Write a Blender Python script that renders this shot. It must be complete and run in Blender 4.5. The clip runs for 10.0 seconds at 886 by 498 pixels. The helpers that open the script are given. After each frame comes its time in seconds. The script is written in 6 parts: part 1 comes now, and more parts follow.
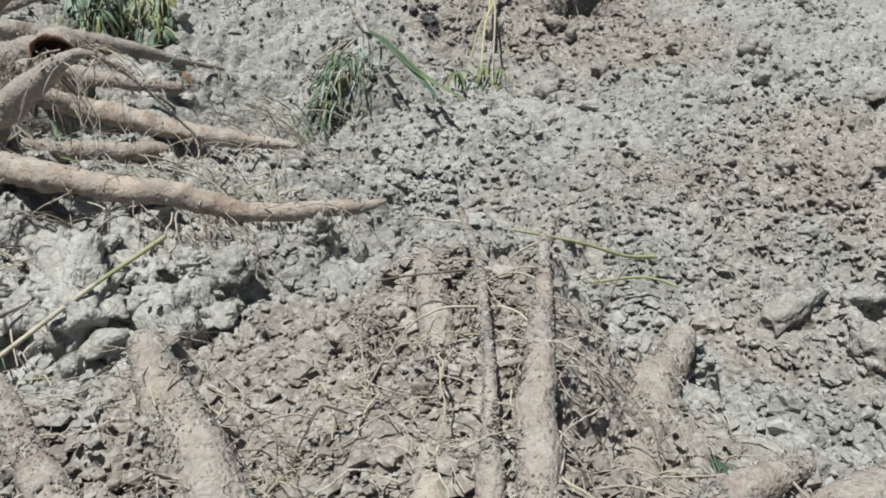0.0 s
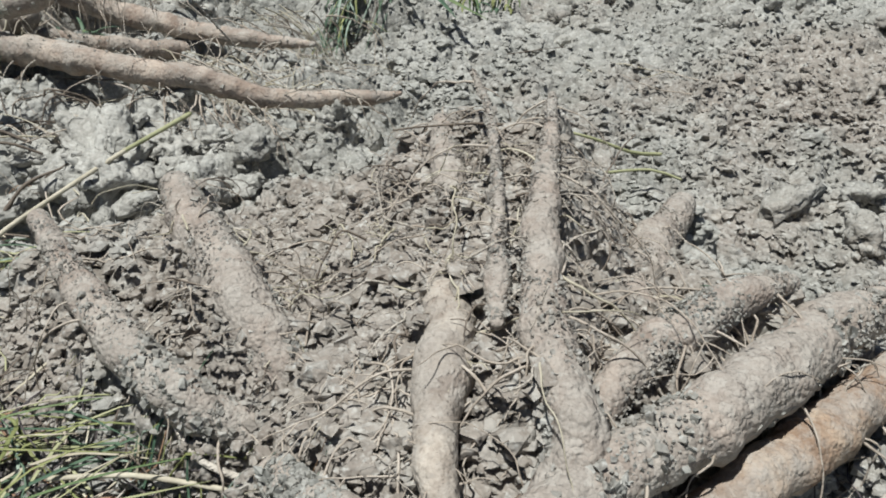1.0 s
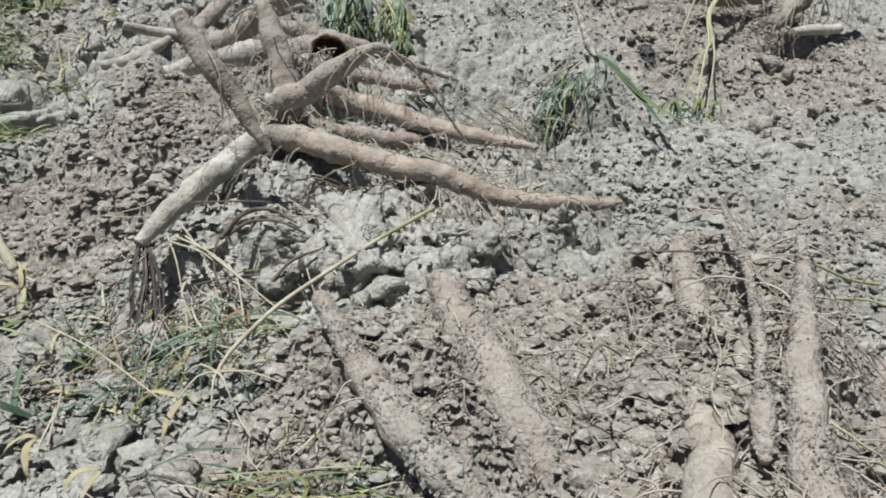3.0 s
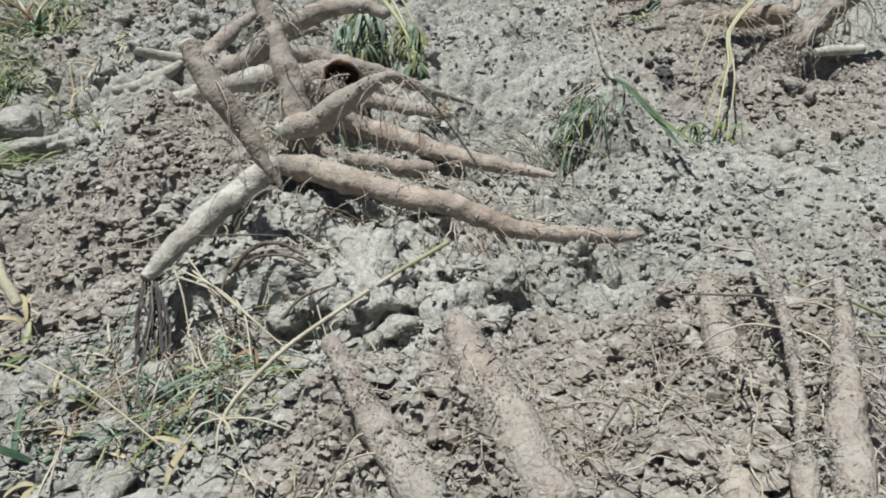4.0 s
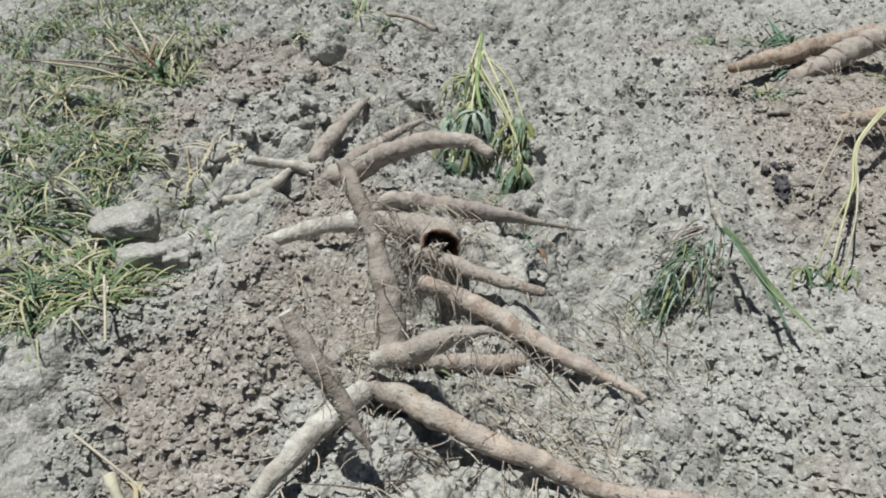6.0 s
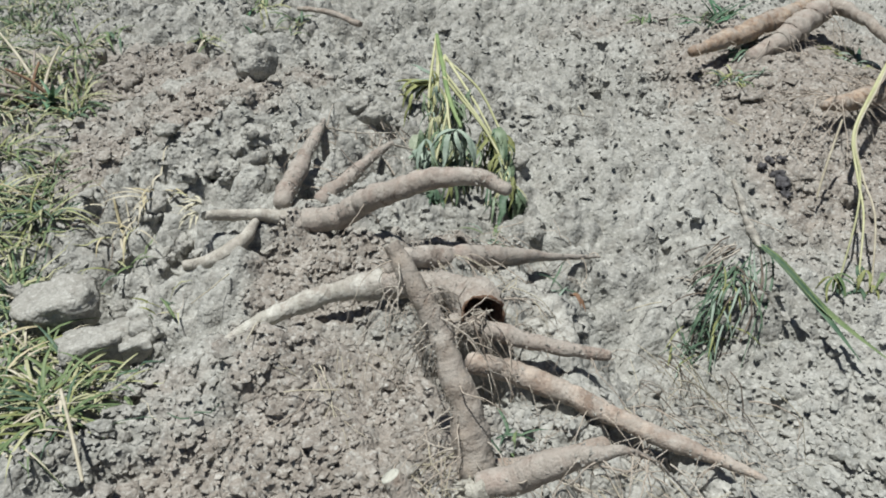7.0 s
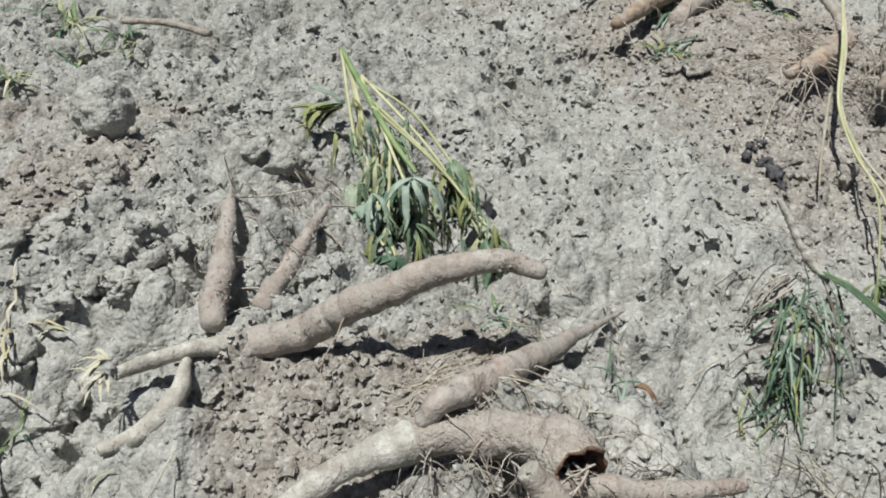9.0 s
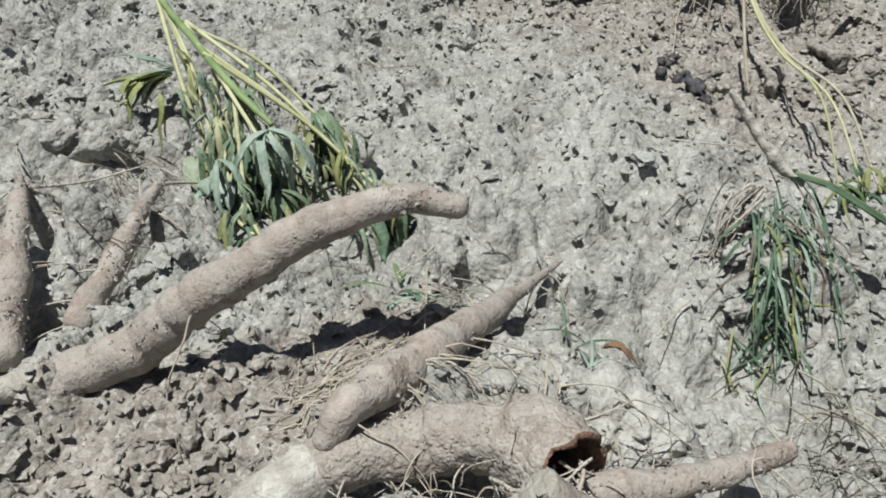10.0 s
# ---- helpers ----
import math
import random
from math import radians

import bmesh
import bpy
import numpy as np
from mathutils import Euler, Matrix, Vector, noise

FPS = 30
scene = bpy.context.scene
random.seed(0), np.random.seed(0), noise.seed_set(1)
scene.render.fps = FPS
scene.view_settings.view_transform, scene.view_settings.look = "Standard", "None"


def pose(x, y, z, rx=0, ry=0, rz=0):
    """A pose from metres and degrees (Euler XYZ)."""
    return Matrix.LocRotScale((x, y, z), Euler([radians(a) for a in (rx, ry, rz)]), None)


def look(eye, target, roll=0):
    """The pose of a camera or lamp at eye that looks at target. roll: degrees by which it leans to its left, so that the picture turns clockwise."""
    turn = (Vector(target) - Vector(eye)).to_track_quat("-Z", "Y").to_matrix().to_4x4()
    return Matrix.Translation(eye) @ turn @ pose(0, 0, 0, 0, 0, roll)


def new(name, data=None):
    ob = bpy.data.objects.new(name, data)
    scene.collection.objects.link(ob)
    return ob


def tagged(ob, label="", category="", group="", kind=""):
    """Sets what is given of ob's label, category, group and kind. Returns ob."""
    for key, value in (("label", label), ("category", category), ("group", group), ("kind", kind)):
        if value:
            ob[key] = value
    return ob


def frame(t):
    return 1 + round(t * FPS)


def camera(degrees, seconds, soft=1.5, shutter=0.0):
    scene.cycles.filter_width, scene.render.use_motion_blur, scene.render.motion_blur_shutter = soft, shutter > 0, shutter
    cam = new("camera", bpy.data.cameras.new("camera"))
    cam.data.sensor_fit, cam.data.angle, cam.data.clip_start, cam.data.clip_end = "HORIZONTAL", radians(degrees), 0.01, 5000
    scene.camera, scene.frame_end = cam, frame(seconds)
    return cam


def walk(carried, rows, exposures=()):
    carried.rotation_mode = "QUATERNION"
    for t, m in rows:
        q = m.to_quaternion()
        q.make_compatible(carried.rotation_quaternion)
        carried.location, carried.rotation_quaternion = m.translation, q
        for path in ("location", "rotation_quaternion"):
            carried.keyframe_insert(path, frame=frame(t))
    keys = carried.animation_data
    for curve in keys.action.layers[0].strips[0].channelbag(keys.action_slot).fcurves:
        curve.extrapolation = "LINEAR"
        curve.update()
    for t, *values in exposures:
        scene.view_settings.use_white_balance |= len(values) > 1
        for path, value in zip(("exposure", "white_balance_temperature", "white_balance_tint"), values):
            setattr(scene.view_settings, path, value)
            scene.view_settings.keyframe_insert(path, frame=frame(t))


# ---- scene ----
cam = camera(56.4, 10.0, soft=1.9)
PATH = [
    (0, (0.098, 0.003, 0.584), (0.03, 1.733, -0.419), -0.2),
    (0.5, (0.11, -0.04, 0.556), (0.024, 1.694, -0.436), -0.4),
    (1, (0.1, -0.089, 0.518), (0.01, 1.596, -0.557), 0.4),
    (1.5, (0.081, -0.135, 0.493), (-0.015, 1.508, -0.643), 0.5),
    (2, (0.022, -0.132, 0.527), (-0.194, 1.508, -0.597), 0.8),
    (2.5, (0.001, -0.149, 0.558), (-0.357, 1.528, -0.471), 1.1),
    (2.7, (0.001, -0.15, 0.574), (-0.405, 1.546, -0.406), 1.0),
    (3.8, (-0.01, -0.103, 0.585), (-0.468, 1.626, -0.311), 0.6),
    (4, (-0.013, -0.099, 0.585), (-0.485, 1.626, -0.31), 0.3),
    (4.5, (-0.013, -0.081, 0.589), (-0.516, 1.639, -0.299), -0.2),
    (5, (-0.019, -0.025, 0.64), (-0.604, 1.675, -0.237), -1.2),
    (5.5, (-0.041, 0.047, 0.846), (-0.687, 1.644, -0.17), -0.5),
    (6, (-0.066, 0.105, 0.991), (-0.744, 1.666, -0.061), -0.2),
    (6.2, (-0.096, 0.13, 1.019), (-0.771, 1.677, -0.054), -0.3),
    (7.3, (-0.519, 0.351, 1.001), (-0.795, 1.978, -0.129), -0.2),
    (7.5, (-0.542, 0.385, 0.997), (-0.805, 2.015, -0.132), -0.3),
    (8, (-0.634, 0.564, 0.982), (-0.831, 2.202, -0.148), -2.5),
    (8.5, (-0.663, 0.623, 0.981), (-0.795, 2.24, -0.188), -3.6),
    (9, (-0.772, 0.726, 0.969), (-0.72, 2.31, -0.252), -1.6),
    (9.5, (-0.809, 0.834, 0.899), (-0.552, 2.38, -0.343), -2.3),
    (10, (-0.771, 0.943, 0.703), (-0.435, 2.508, -0.495), -3.8),
]
walk(cam, [(t, look(eye, target, roll)) for t, eye, target, roll in PATH])

# ---- light ----
SUN_FROM = Vector((-0.18, -0.09, 1.0)).normalized()
sun = new("sun", bpy.data.lights.new("sun", "SUN"))
sun.data.energy, sun.data.angle, sun.data.color = 5.0, radians(0.5), (0.978, 1.0, 0.985)
sun.matrix_world = look(SUN_FROM * 20, (0, 0, 0))
world = bpy.data.worlds.new("sky")
scene.world = world
world.use_nodes = True
sky = world.node_tree.nodes.new("ShaderNodeTexSky")
sky.sky_type, sky.sun_disc = "NISHITA", False
sky.sun_elevation = math.asin(SUN_FROM.z)
sky.sun_rotation = math.atan2(SUN_FROM.x, SUN_FROM.y)
world.node_tree.links.new(sky.outputs[0], world.node_tree.nodes["Background"].inputs[0])
world.node_tree.nodes["Background"].inputs[1].default_value = 0.035
scene.view_settings.exposure = 0.29


# ---- materials ----
class Mat:
    """A small builder of node materials."""

    def __init__(self, name, rough=0.9, spec=0.2):
        self.m = bpy.data.materials.new(name)
        self.m.use_nodes = True
        self.t = self.m.node_tree
        self.b = self.t.nodes["Principled BSDF"]
        self.b.inputs["Roughness"].default_value = rough
        self.b.inputs["Specular IOR Level"].default_value = spec
        self.co = self.t.nodes.new("ShaderNodeTexCoord").outputs["Object"]

    def node(self, kind, **values):
        n = self.t.nodes.new(kind)
        for k, v in values.items():
            n.inputs[k].default_value = v
        return n

    def link(self, a, b):
        self.t.links.new(a, b)

    def noise(self, scale, detail=4.0, rough=0.6, stretch=None, distort=0.0):
        n = self.node("ShaderNodeTexNoise", Scale=scale, Detail=detail, Roughness=rough, Distortion=distort)
        src = self.co
        if stretch:
            k = self.node("ShaderNodeMapping", Scale=stretch)
            self.link(self.co, k.inputs["Vector"])
            src = k.outputs[0]
        self.link(src, n.inputs["Vector"])
        return n.outputs["Fac"]

    def crumbs(self, scale, warp=0.35):
        """Height of broken crumbs packed together, each at a level and shade of its own."""
        n = self.t.nodes.new("ShaderNodeTexNoise")
        n.inputs["Scale"].default_value, n.inputs["Detail"].default_value = scale * 0.7, 1
        self.link(self.co, n.inputs["Vector"])
        m = self.t.nodes.new("ShaderNodeVectorMath")
        m.operation = "MULTIPLY_ADD"
        self.link(n.outputs["Color"], m.inputs[0])
        m.inputs[1].default_value = (warp / scale * 2.5,) * 3
        self.link(self.co, m.inputs[2])
        v = self.node("ShaderNodeTexVoronoi", Scale=scale)
        self.link(m.outputs[0], v.inputs["Vector"])
        own = self.t.nodes.new("ShaderNodeSeparateColor")
        self.link(v.outputs["Color"], own.inputs[0])
        return self.math("SUBTRACT", self.math("MULTIPLY", own.outputs[0], 0.55), v.outputs["Distance"]), own.outputs[1]

    def ramp(self, fac, lo, hi):
        n = self.node("ShaderNodeMapRange")
        n.interpolation_type = "SMOOTHSTEP"
        n.inputs["From Min"].default_value, n.inputs["From Max"].default_value = lo, hi
        self.link(fac, n.inputs["Value"])
        return n.outputs["Result"]

    def mix(self, fac, a, b):
        n = self.t.nodes.new("ShaderNodeMix")
        n.data_type = "RGBA"
        for key, v in ((0, fac), (6, a), (7, b)):
            if isinstance(v, (int, float)):
                n.inputs[key].default_value = v
            elif isinstance(v, tuple):
                n.inputs[key].default_value = (*v, 1)
            else:
                self.link(v, n.inputs[key])
        return n.outputs[2]

    def attribute(self, name):
        n = self.t.nodes.new("ShaderNodeAttribute")
        n.attribute_name = name
        return n.outputs["Fac"]

    def chance(self):
        return self.t.nodes.new("ShaderNodeObjectInfo").outputs["Random"]

    def island(self):
        return self.t.nodes.new("ShaderNodeNewGeometry").outputs["Random Per Island"]

    def math(self, op, a, b):
        n = self.t.nodes.new("ShaderNodeMath")
        n.operation = op
        for i, v in enumerate((a, b)):
            if isinstance(v, (int, float)):
                n.inputs[i].default_value = v
            else:
                self.link(v, n.inputs[i])
        return n.outputs[0]

    def bump(self, *layers):
        last = None
        for height, strength, distance in layers:
            n = self.node("ShaderNodeBump", Strength=strength, Distance=distance)
            self.link(height, n.inputs["Height"])
            if last:
                self.link(last, n.inputs["Normal"])
            last = n.outputs[0]
        self.link(last, self.b.inputs["Normal"])

    def done(self, colour):
        if isinstance(colour, tuple):
            self.b.inputs["Base Color"].default_value = (*colour, 1)
        else:
            self.link(colour, self.b.inputs["Base Color"])
        return self.m


def soil_material():
    k = Mat("soil", 0.95, 0.12)
    dry = k.mix(k.ramp(k.noise(5, 6, 0.65), 0.35, 0.66), (0.205, 0.204, 0.182), (0.318, 0.316, 0.289))
    damp = k.mix(k.ramp(k.noise(14, 5, 0.7), 0.35, 0.68), (0.182, 0.157, 0.132), (0.275, 0.243, 0.209))
    wet = k.math("ADD", k.attribute("damp"), k.math("MULTIPLY", k.math("SUBTRACT", k.noise(9, 5, 0.7), 0.5), 1.1))
    wet = k.math("ADD", wet, k.math("MULTIPLY", k.math("SUBTRACT", k.noise(2.4, 4, 0.6), 0.5), 1.3))
    c = k.mix(k.ramp(wet, 0.25, 0.75), dry, damp)
    bleached = k.mix(k.ramp(k.noise(12, 5, 0.65), 0.35, 0.66), (0.250, 0.248, 0.224), (0.372, 0.368, 0.336))
    c = k.mix(k.ramp(k.math("MULTIPLY", wet, -1.0), 0.10, 0.60), c, bleached)
    c = k.mix(k.math("MULTIPLY", k.ramp(k.noise(70, 4, 0.7), 0.56, 0.78), 0.7), c, (0.150, 0.135, 0.115))
    c = k.mix(k.math("MULTIPLY", k.ramp(k.noise(110, 3, 0.6), 0.56, 0.72), 0.75), c, (0.46, 0.455, 0.42))
    c = k.mix(k.math("MULTIPLY", k.ramp(k.island(), 0.3, 1.0), 0.25), c, (0.45, 0.42, 0.37))
    c = k.mix(k.math("MULTIPLY", k.ramp(k.noise(300, 1, 0.5), 0.50, 0.66), 0.20), c, (0.150, 0.135, 0.115))
    c = k.mix(k.math("MULTIPLY", k.ramp(k.noise(240, 1, 0.5, (1, 1, 1.3)), 0.52, 0.68), 0.18), c, (0.54, 0.53, 0.49))
    c = k.mix(k.math("MULTIPLY", k.ramp(k.noise(20, 5, 0.7), 0.48, 0.70), 0.36), c, (0.165, 0.152, 0.132))
    coarse, shade = k.crumbs(46)
    fine, shade2 = k.crumbs(112)
    c = k.mix(k.math("MULTIPLY", k.ramp(shade, 0.55, 1.0), 0.30), c, (0.160, 0.145, 0.122))
    c = k.mix(k.math("MULTIPLY", k.ramp(shade2, 0.55, 1.0), 0.30), c, (0.500, 0.490, 0.450))
    k.bump((k.noise(48, 3, 0.6), 1.0, 0.0052), (coarse, 1.0, 0.0046), (fine, 1.0, 0.0024), (k.noise(330, 1, 0.5), 1.0, 0.0007))
    return k.done(c)


def tuber_material(name, skin, bare, dirt, crust=0.3, scars=0.65):
    k = Mat(name, 0.88, 0.2)
    earth = k.mix(k.noise(45, 5, 0.7), (0.235, 0.208, 0.178), (0.365, 0.330, 0.288))
    peel = k.mix(k.ramp(k.noise(28, 5, 0.65), 0.42, 0.62), skin, bare)
    c = k.mix(k.ramp(k.noise(22, 5, 0.65), dirt - 0.17, dirt + 0.17), earth, peel)
    c = k.mix(k.math("MULTIPLY", k.ramp(k.noise(95, 2, 0.6), 0.60, 0.74), 0.25), c, (0.130, 0.100, 0.08))
    c = k.mix(k.math("MULTIPLY", k.ramp(k.noise(300, 1, 0.5), 0.50, 0.66), 0.16), c, (0.140, 0.118, 0.096))
    c = k.mix(k.math("MULTIPLY", k.ramp(k.noise(240, 1, 0.5, (1, 1, 1.3)), 0.52, 0.68), 0.15), c, (0.46, 0.43, 0.38))
    along = k.t.nodes.new("ShaderNodeCombineXYZ")
    k.link(k.math("MULTIPLY", k.attribute("along"), 1.0), along.inputs[0])
    k.link(k.math("MULTIPLY", k.noise(30, 1, 0.5), 0.02), along.inputs[1])
    ring = k.node("ShaderNodeTexNoise", Scale=190, Detail=1.0)
    k.link(along.outputs[0], ring.inputs["Vector"])
    band = k.node("ShaderNodeTexNoise", Scale=36, Detail=2.0)
    k.link(along.outputs[0], band.inputs["Vector"])
    c = k.mix(k.math("MULTIPLY", k.ramp(band.outputs["Fac"], 0.52, 0.68), 0.16), c, (0.165, 0.132, 0.108))
    c = k.mix(k.math("MULTIPLY", k.ramp(ring.outputs["Fac"], 0.58, 0.72), 0.14), c, (0.140, 0.110, 0.090))
    caked, shade = k.crumbs(95)
    grit, shade2 = k.crumbs(230)
    c = k.mix(k.math("MULTIPLY", k.ramp(shade2, 0.5, 1.0), 0.12 * crust), c, (0.120, 0.098, 0.080))
    c = k.mix(k.math("MULTIPLY", k.ramp(shade, 0.55, 1.0), 0.4 * crust), c, (0.430, 0.405, 0.360))
    scar = k.ramp(k.noise(17, 4, 0.7, (1.6, 1, 1)), 0.585, 0.655)
    c = k.mix(k.math("MULTIPLY", scar, scars * (1 - crust)), c, (0.135, 0.088, 0.062))
    pale = k.ramp(k.noise(13, 4, 0.7, (1, 1.4, 1)), 0.58, 0.68)
    c = k.mix(k.math("MULTIPLY", pale, 0.5), c, (0.430, 0.395, 0.345))
    dust = k.ramp(k.noise(60, 6, 0.75), 0.50, 0.62)
    c = k.mix(k.math("MULTIPLY", dust, 0.42), c, (0.360, 0.330, 0.290))
    fleck = k.ramp(k.noise(130, 3, 0.7, (1, 1, 1.5)), 0.62, 0.70)
    c = k.mix(k.math("MULTIPLY", fleck, 0.40), c, (0.125, 0.095, 0.075))
    k.bump((k.noise(50, 1, 0.5), 1.0, 0.0012 + 0.003 * crust), (scar, 1.0, -0.0010), (ring.outputs["Fac"], 1.0, 0.0009), (caked, 1.0, 0.0022 * crust), (grit, 1.0, 0.0018 * crust), (k.noise(150, 2, 0.6), 1.0, 0.0008 + 0.0012 * crust), (k.noise(420, 1, 0.5), 1.0, 0.0008))
    return k.done(c)


def plain_material(name, a, b, scale=40, rough=0.8, stretch=None, spec=0.25, relief=0.4):
    k = Mat(name, rough, spec)
    f = k.math("ADD", k.math("MULTIPLY", k.ramp(k.noise(scale, 5, 0.65, stretch), 0.3, 0.7), 0.65), k.math("MULTIPLY", k.chance(), 0.35))
    k.bump((k.noise(scale * 6, 1, 0.5, stretch), relief, 0.003))
    return k.done(k.mix(f, a, b))


SOIL = soil_material()
TUBER_DIRTY = tuber_material("dirty tuber skin", (0.238, 0.190, 0.156), (0.355, 0.298, 0.250), 0.55, 0.8)
TUBER_BROWN = tuber_material("brown tuber skin", (0.235, 0.182, 0.150), (0.350, 0.288, 0.245), 0.55)
TUBER_TAN = tuber_material("tan tuber skin", (0.245, 0.183, 0.142), (0.425, 0.348, 0.282), 0.47, 0.4)
TUBER_PALE = tuber_material("pale tuber skin", (0.265, 0.222, 0.180), (0.420, 0.368, 0.308), 0.49, 0.45, 0.6)
# skin tone darkened to include the shade on the front peeled tuber
TUBER_PEELED = tuber_material("peeling tuber skin", (0.225, 0.150, 0.100), (0.385, 0.290, 0.208), 0.44, 0.55)
STEM_GREY = tuber_material("grey stem bark", (0.200, 0.165, 0.135), (0.290, 0.245, 0.200), 0.47)
STEM_DARK = tuber_material("dark stem bark", (0.125, 0.092, 0.070), (0.205, 0.158, 0.122), 0.40)
STEM_PALE = tuber_material("pale stem bark", (0.310, 0.285, 0.240), (0.490, 0.465, 0.405), 0.42, 0.3, 0.3)
STEM_BLEACHED = tuber_material("bleached stem bark", (0.345, 0.328, 0.280), (0.520, 0.505, 0.450), 0.40, 0.4, 0.6)
CUT = plain_material("cut cassava flesh", (0.22, 0.20, 0.165), (0.42, 0.395, 0.34), 60, relief=0.6)
SPLIT = plain_material("fresh white wood", (0.38, 0.37, 0.31), (0.54, 0.53, 0.46), 30, 0.7, (8, 1, 1), relief=0.5)
FLESH = plain_material("peach cassava flesh", (0.36, 0.27, 0.20), (0.56, 0.46, 0.36), 60, relief=0.6)
SPLINTERED = plain_material("weathered split wood", (0.235, 0.215, 0.175), (0.50, 0.480, 0.415), 90, 0.85, relief=1.0)
BARK = plain_material("dark brown bark", (0.085, 0.058, 0.042), (0.190, 0.138, 0.100), 60, 0.9, relief=1.0)
ROT = plain_material("broken brown flesh", (0.080, 0.050, 0.036), (0.29, 0.175, 0.115), 50, 0.9, relief=1.0)
ROOTLET = plain_material("fine root", (0.260, 0.215, 0.170), (0.470, 0.415, 0.350), 50, 0.95)
DARK_ROOT = plain_material("dark fibre", (0.07, 0.055, 0.045), (0.20, 0.165, 0.13), 50, 0.9)
# near black, so that sunlit strands look as if they lay in shade
SHADED_FIBRE = plain_material("shade-dark fibre", (0.025, 0.022, 0.024), (0.095, 0.080, 0.078), 50, 0.8)
PALE_WOOD = plain_material("pale woody root", (0.260, 0.225, 0.185), (0.500, 0.455, 0.390), 70, 0.9, relief=1.0)
PALE_LEAF = plain_material("pale green leaf back", (0.20, 0.235, 0.16), (0.40, 0.43, 0.33), 60, 0.7, relief=1.0)
STRAW = plain_material("dry straw", (0.28, 0.245, 0.175), (0.50, 0.46, 0.36), 30, 0.75)
STRAW_GREEN = plain_material("yellowing stalk", (0.205, 0.215, 0.105), (0.38, 0.372, 0.228), 12, 0.65)
GREEN = plain_material("dark green blade", (0.035, 0.070, 0.045), (0.105, 0.160, 0.095), 25, 0.55, spec=0.3)
FRESH_BLADE = plain_material("fresh green blade", (0.055, 0.125, 0.070), (0.13, 0.24, 0.14), 25, 0.5, spec=0.35)
GREEN_LIGHT = plain_material("light green blade", (0.075, 0.122, 0.048), (0.165, 0.208, 0.10), 25, 0.55, spec=0.3)
LEAF_GREEN = plain_material("wilting green leaf", (0.085, 0.130, 0.075), (0.205, 0.255, 0.160), 30, 0.5, spec=0.4)
LEAF_SILVER = plain_material("pale leaf underside", (0.15, 0.20, 0.155), (0.31, 0.37, 0.30), 30, 0.6)
LEAF_OLIVE = plain_material("wilted olive leaf", (0.115, 0.13, 0.045), (0.26, 0.27, 0.115), 30, 0.6)
HUSK = plain_material("pale papery husk", (0.34, 0.31, 0.22), (0.50, 0.47, 0.36), 30, 0.8)
LEAF_TAN = plain_material("orange tan leaf", (0.15, 0.085, 0.052), (0.31, 0.195, 0.120), 30, 0.8)
LEAF_DRY = plain_material("dry yellow leaf", (0.29, 0.245, 0.145), (0.43, 0.385, 0.255), 30, 0.8)
LEAF_BROWN = plain_material("dead brown leaf", (0.14, 0.085, 0.055), (0.30, 0.19, 0.12), 30, 0.85)
PETIOLE = plain_material("yellow green petiole", (0.30, 0.305, 0.150), (0.50, 0.485, 0.310), 18, 0.6)
STALK = plain_material("green shoot", (0.12, 0.18, 0.07), (0.26, 0.32, 0.15), 20, 0.55)


# ---- numeric noise for the ground ----
def hashed(ix, iy, seed):
    n = (ix.astype(np.int64) * 374761393 + iy.astype(np.int64) * 668265263 + seed * 974634777) & 0xFFFFFFFF
    n = ((n ^ (n >> 13)) * 1274126177) & 0xFFFFFFFF
    n = ((n ^ (n >> 16)) * 2246822519) & 0xFFFFFFFF
    return ((n ^ (n >> 15)) & 0xFFFFFF) / float(0xFFFFFF)


def smooth_noise(x, y, seed):
    ix, iy = np.floor(x), np.floor(y)
    u, v = x - ix, y - iy
    u, v = u * u * (3 - 2 * u), v * v * (3 - 2 * v)
    a, b = hashed(ix, iy, seed), hashed(ix + 1, iy, seed)
    c, d = hashed(ix, iy + 1, seed), hashed(ix + 1, iy + 1, seed)
    return (a + (b - a) * u) * (1 - v) + (c + (d - c) * u) * v - 0.5


def rough_noise(x, y, seed, octaves=4, gain=0.5):
    total, amp = 0, 1.0
    for i in range(octaves):
        total = total + amp * smooth_noise(x * 2 ** i, y * 2 ** i, seed + 17 * i)
        amp *= gain
    return total


def lumps(x, y, size, seed):
    """Lumps of earth heaped over one another: tilted, flat-topped angular blocks, the highest of which shows."""
    x, y = x / size, y / size
    ix, iy = np.floor(x), np.floor(y)
    top = np.full(x.shape, -9.0)
    for a in (-1, 0, 1):
        for b in (-1, 0, 1):
            jx, jy = ix + a, iy + b
            dx, dy = x - jx - hashed(jx, jy, seed), y - jy - hashed(jx, jy, seed + 1)
            turn = 6.28 * hashed(jx, jy, seed + 5)
            wide = 0.18 + 0.30 * hashed(jx, jy, seed + 6)
            reach = np.zeros(x.shape)
            for k in range(3):
                reach = np.maximum(reach, np.abs(dx * np.cos(turn + 1.05 * k + 0.3) + dy * np.sin(turn + 1.05 * k)))
            lean = dx * (hashed(jx, jy, seed + 3) - 0.5) + dy * (hashed(jx, jy, seed + 4) - 0.5)
            top = np.maximum(top, 0.75 * hashed(jx, jy, seed + 2) + 1.1 * lean - 2.0 * np.maximum(0, reach - wide))
    return top - 0.18


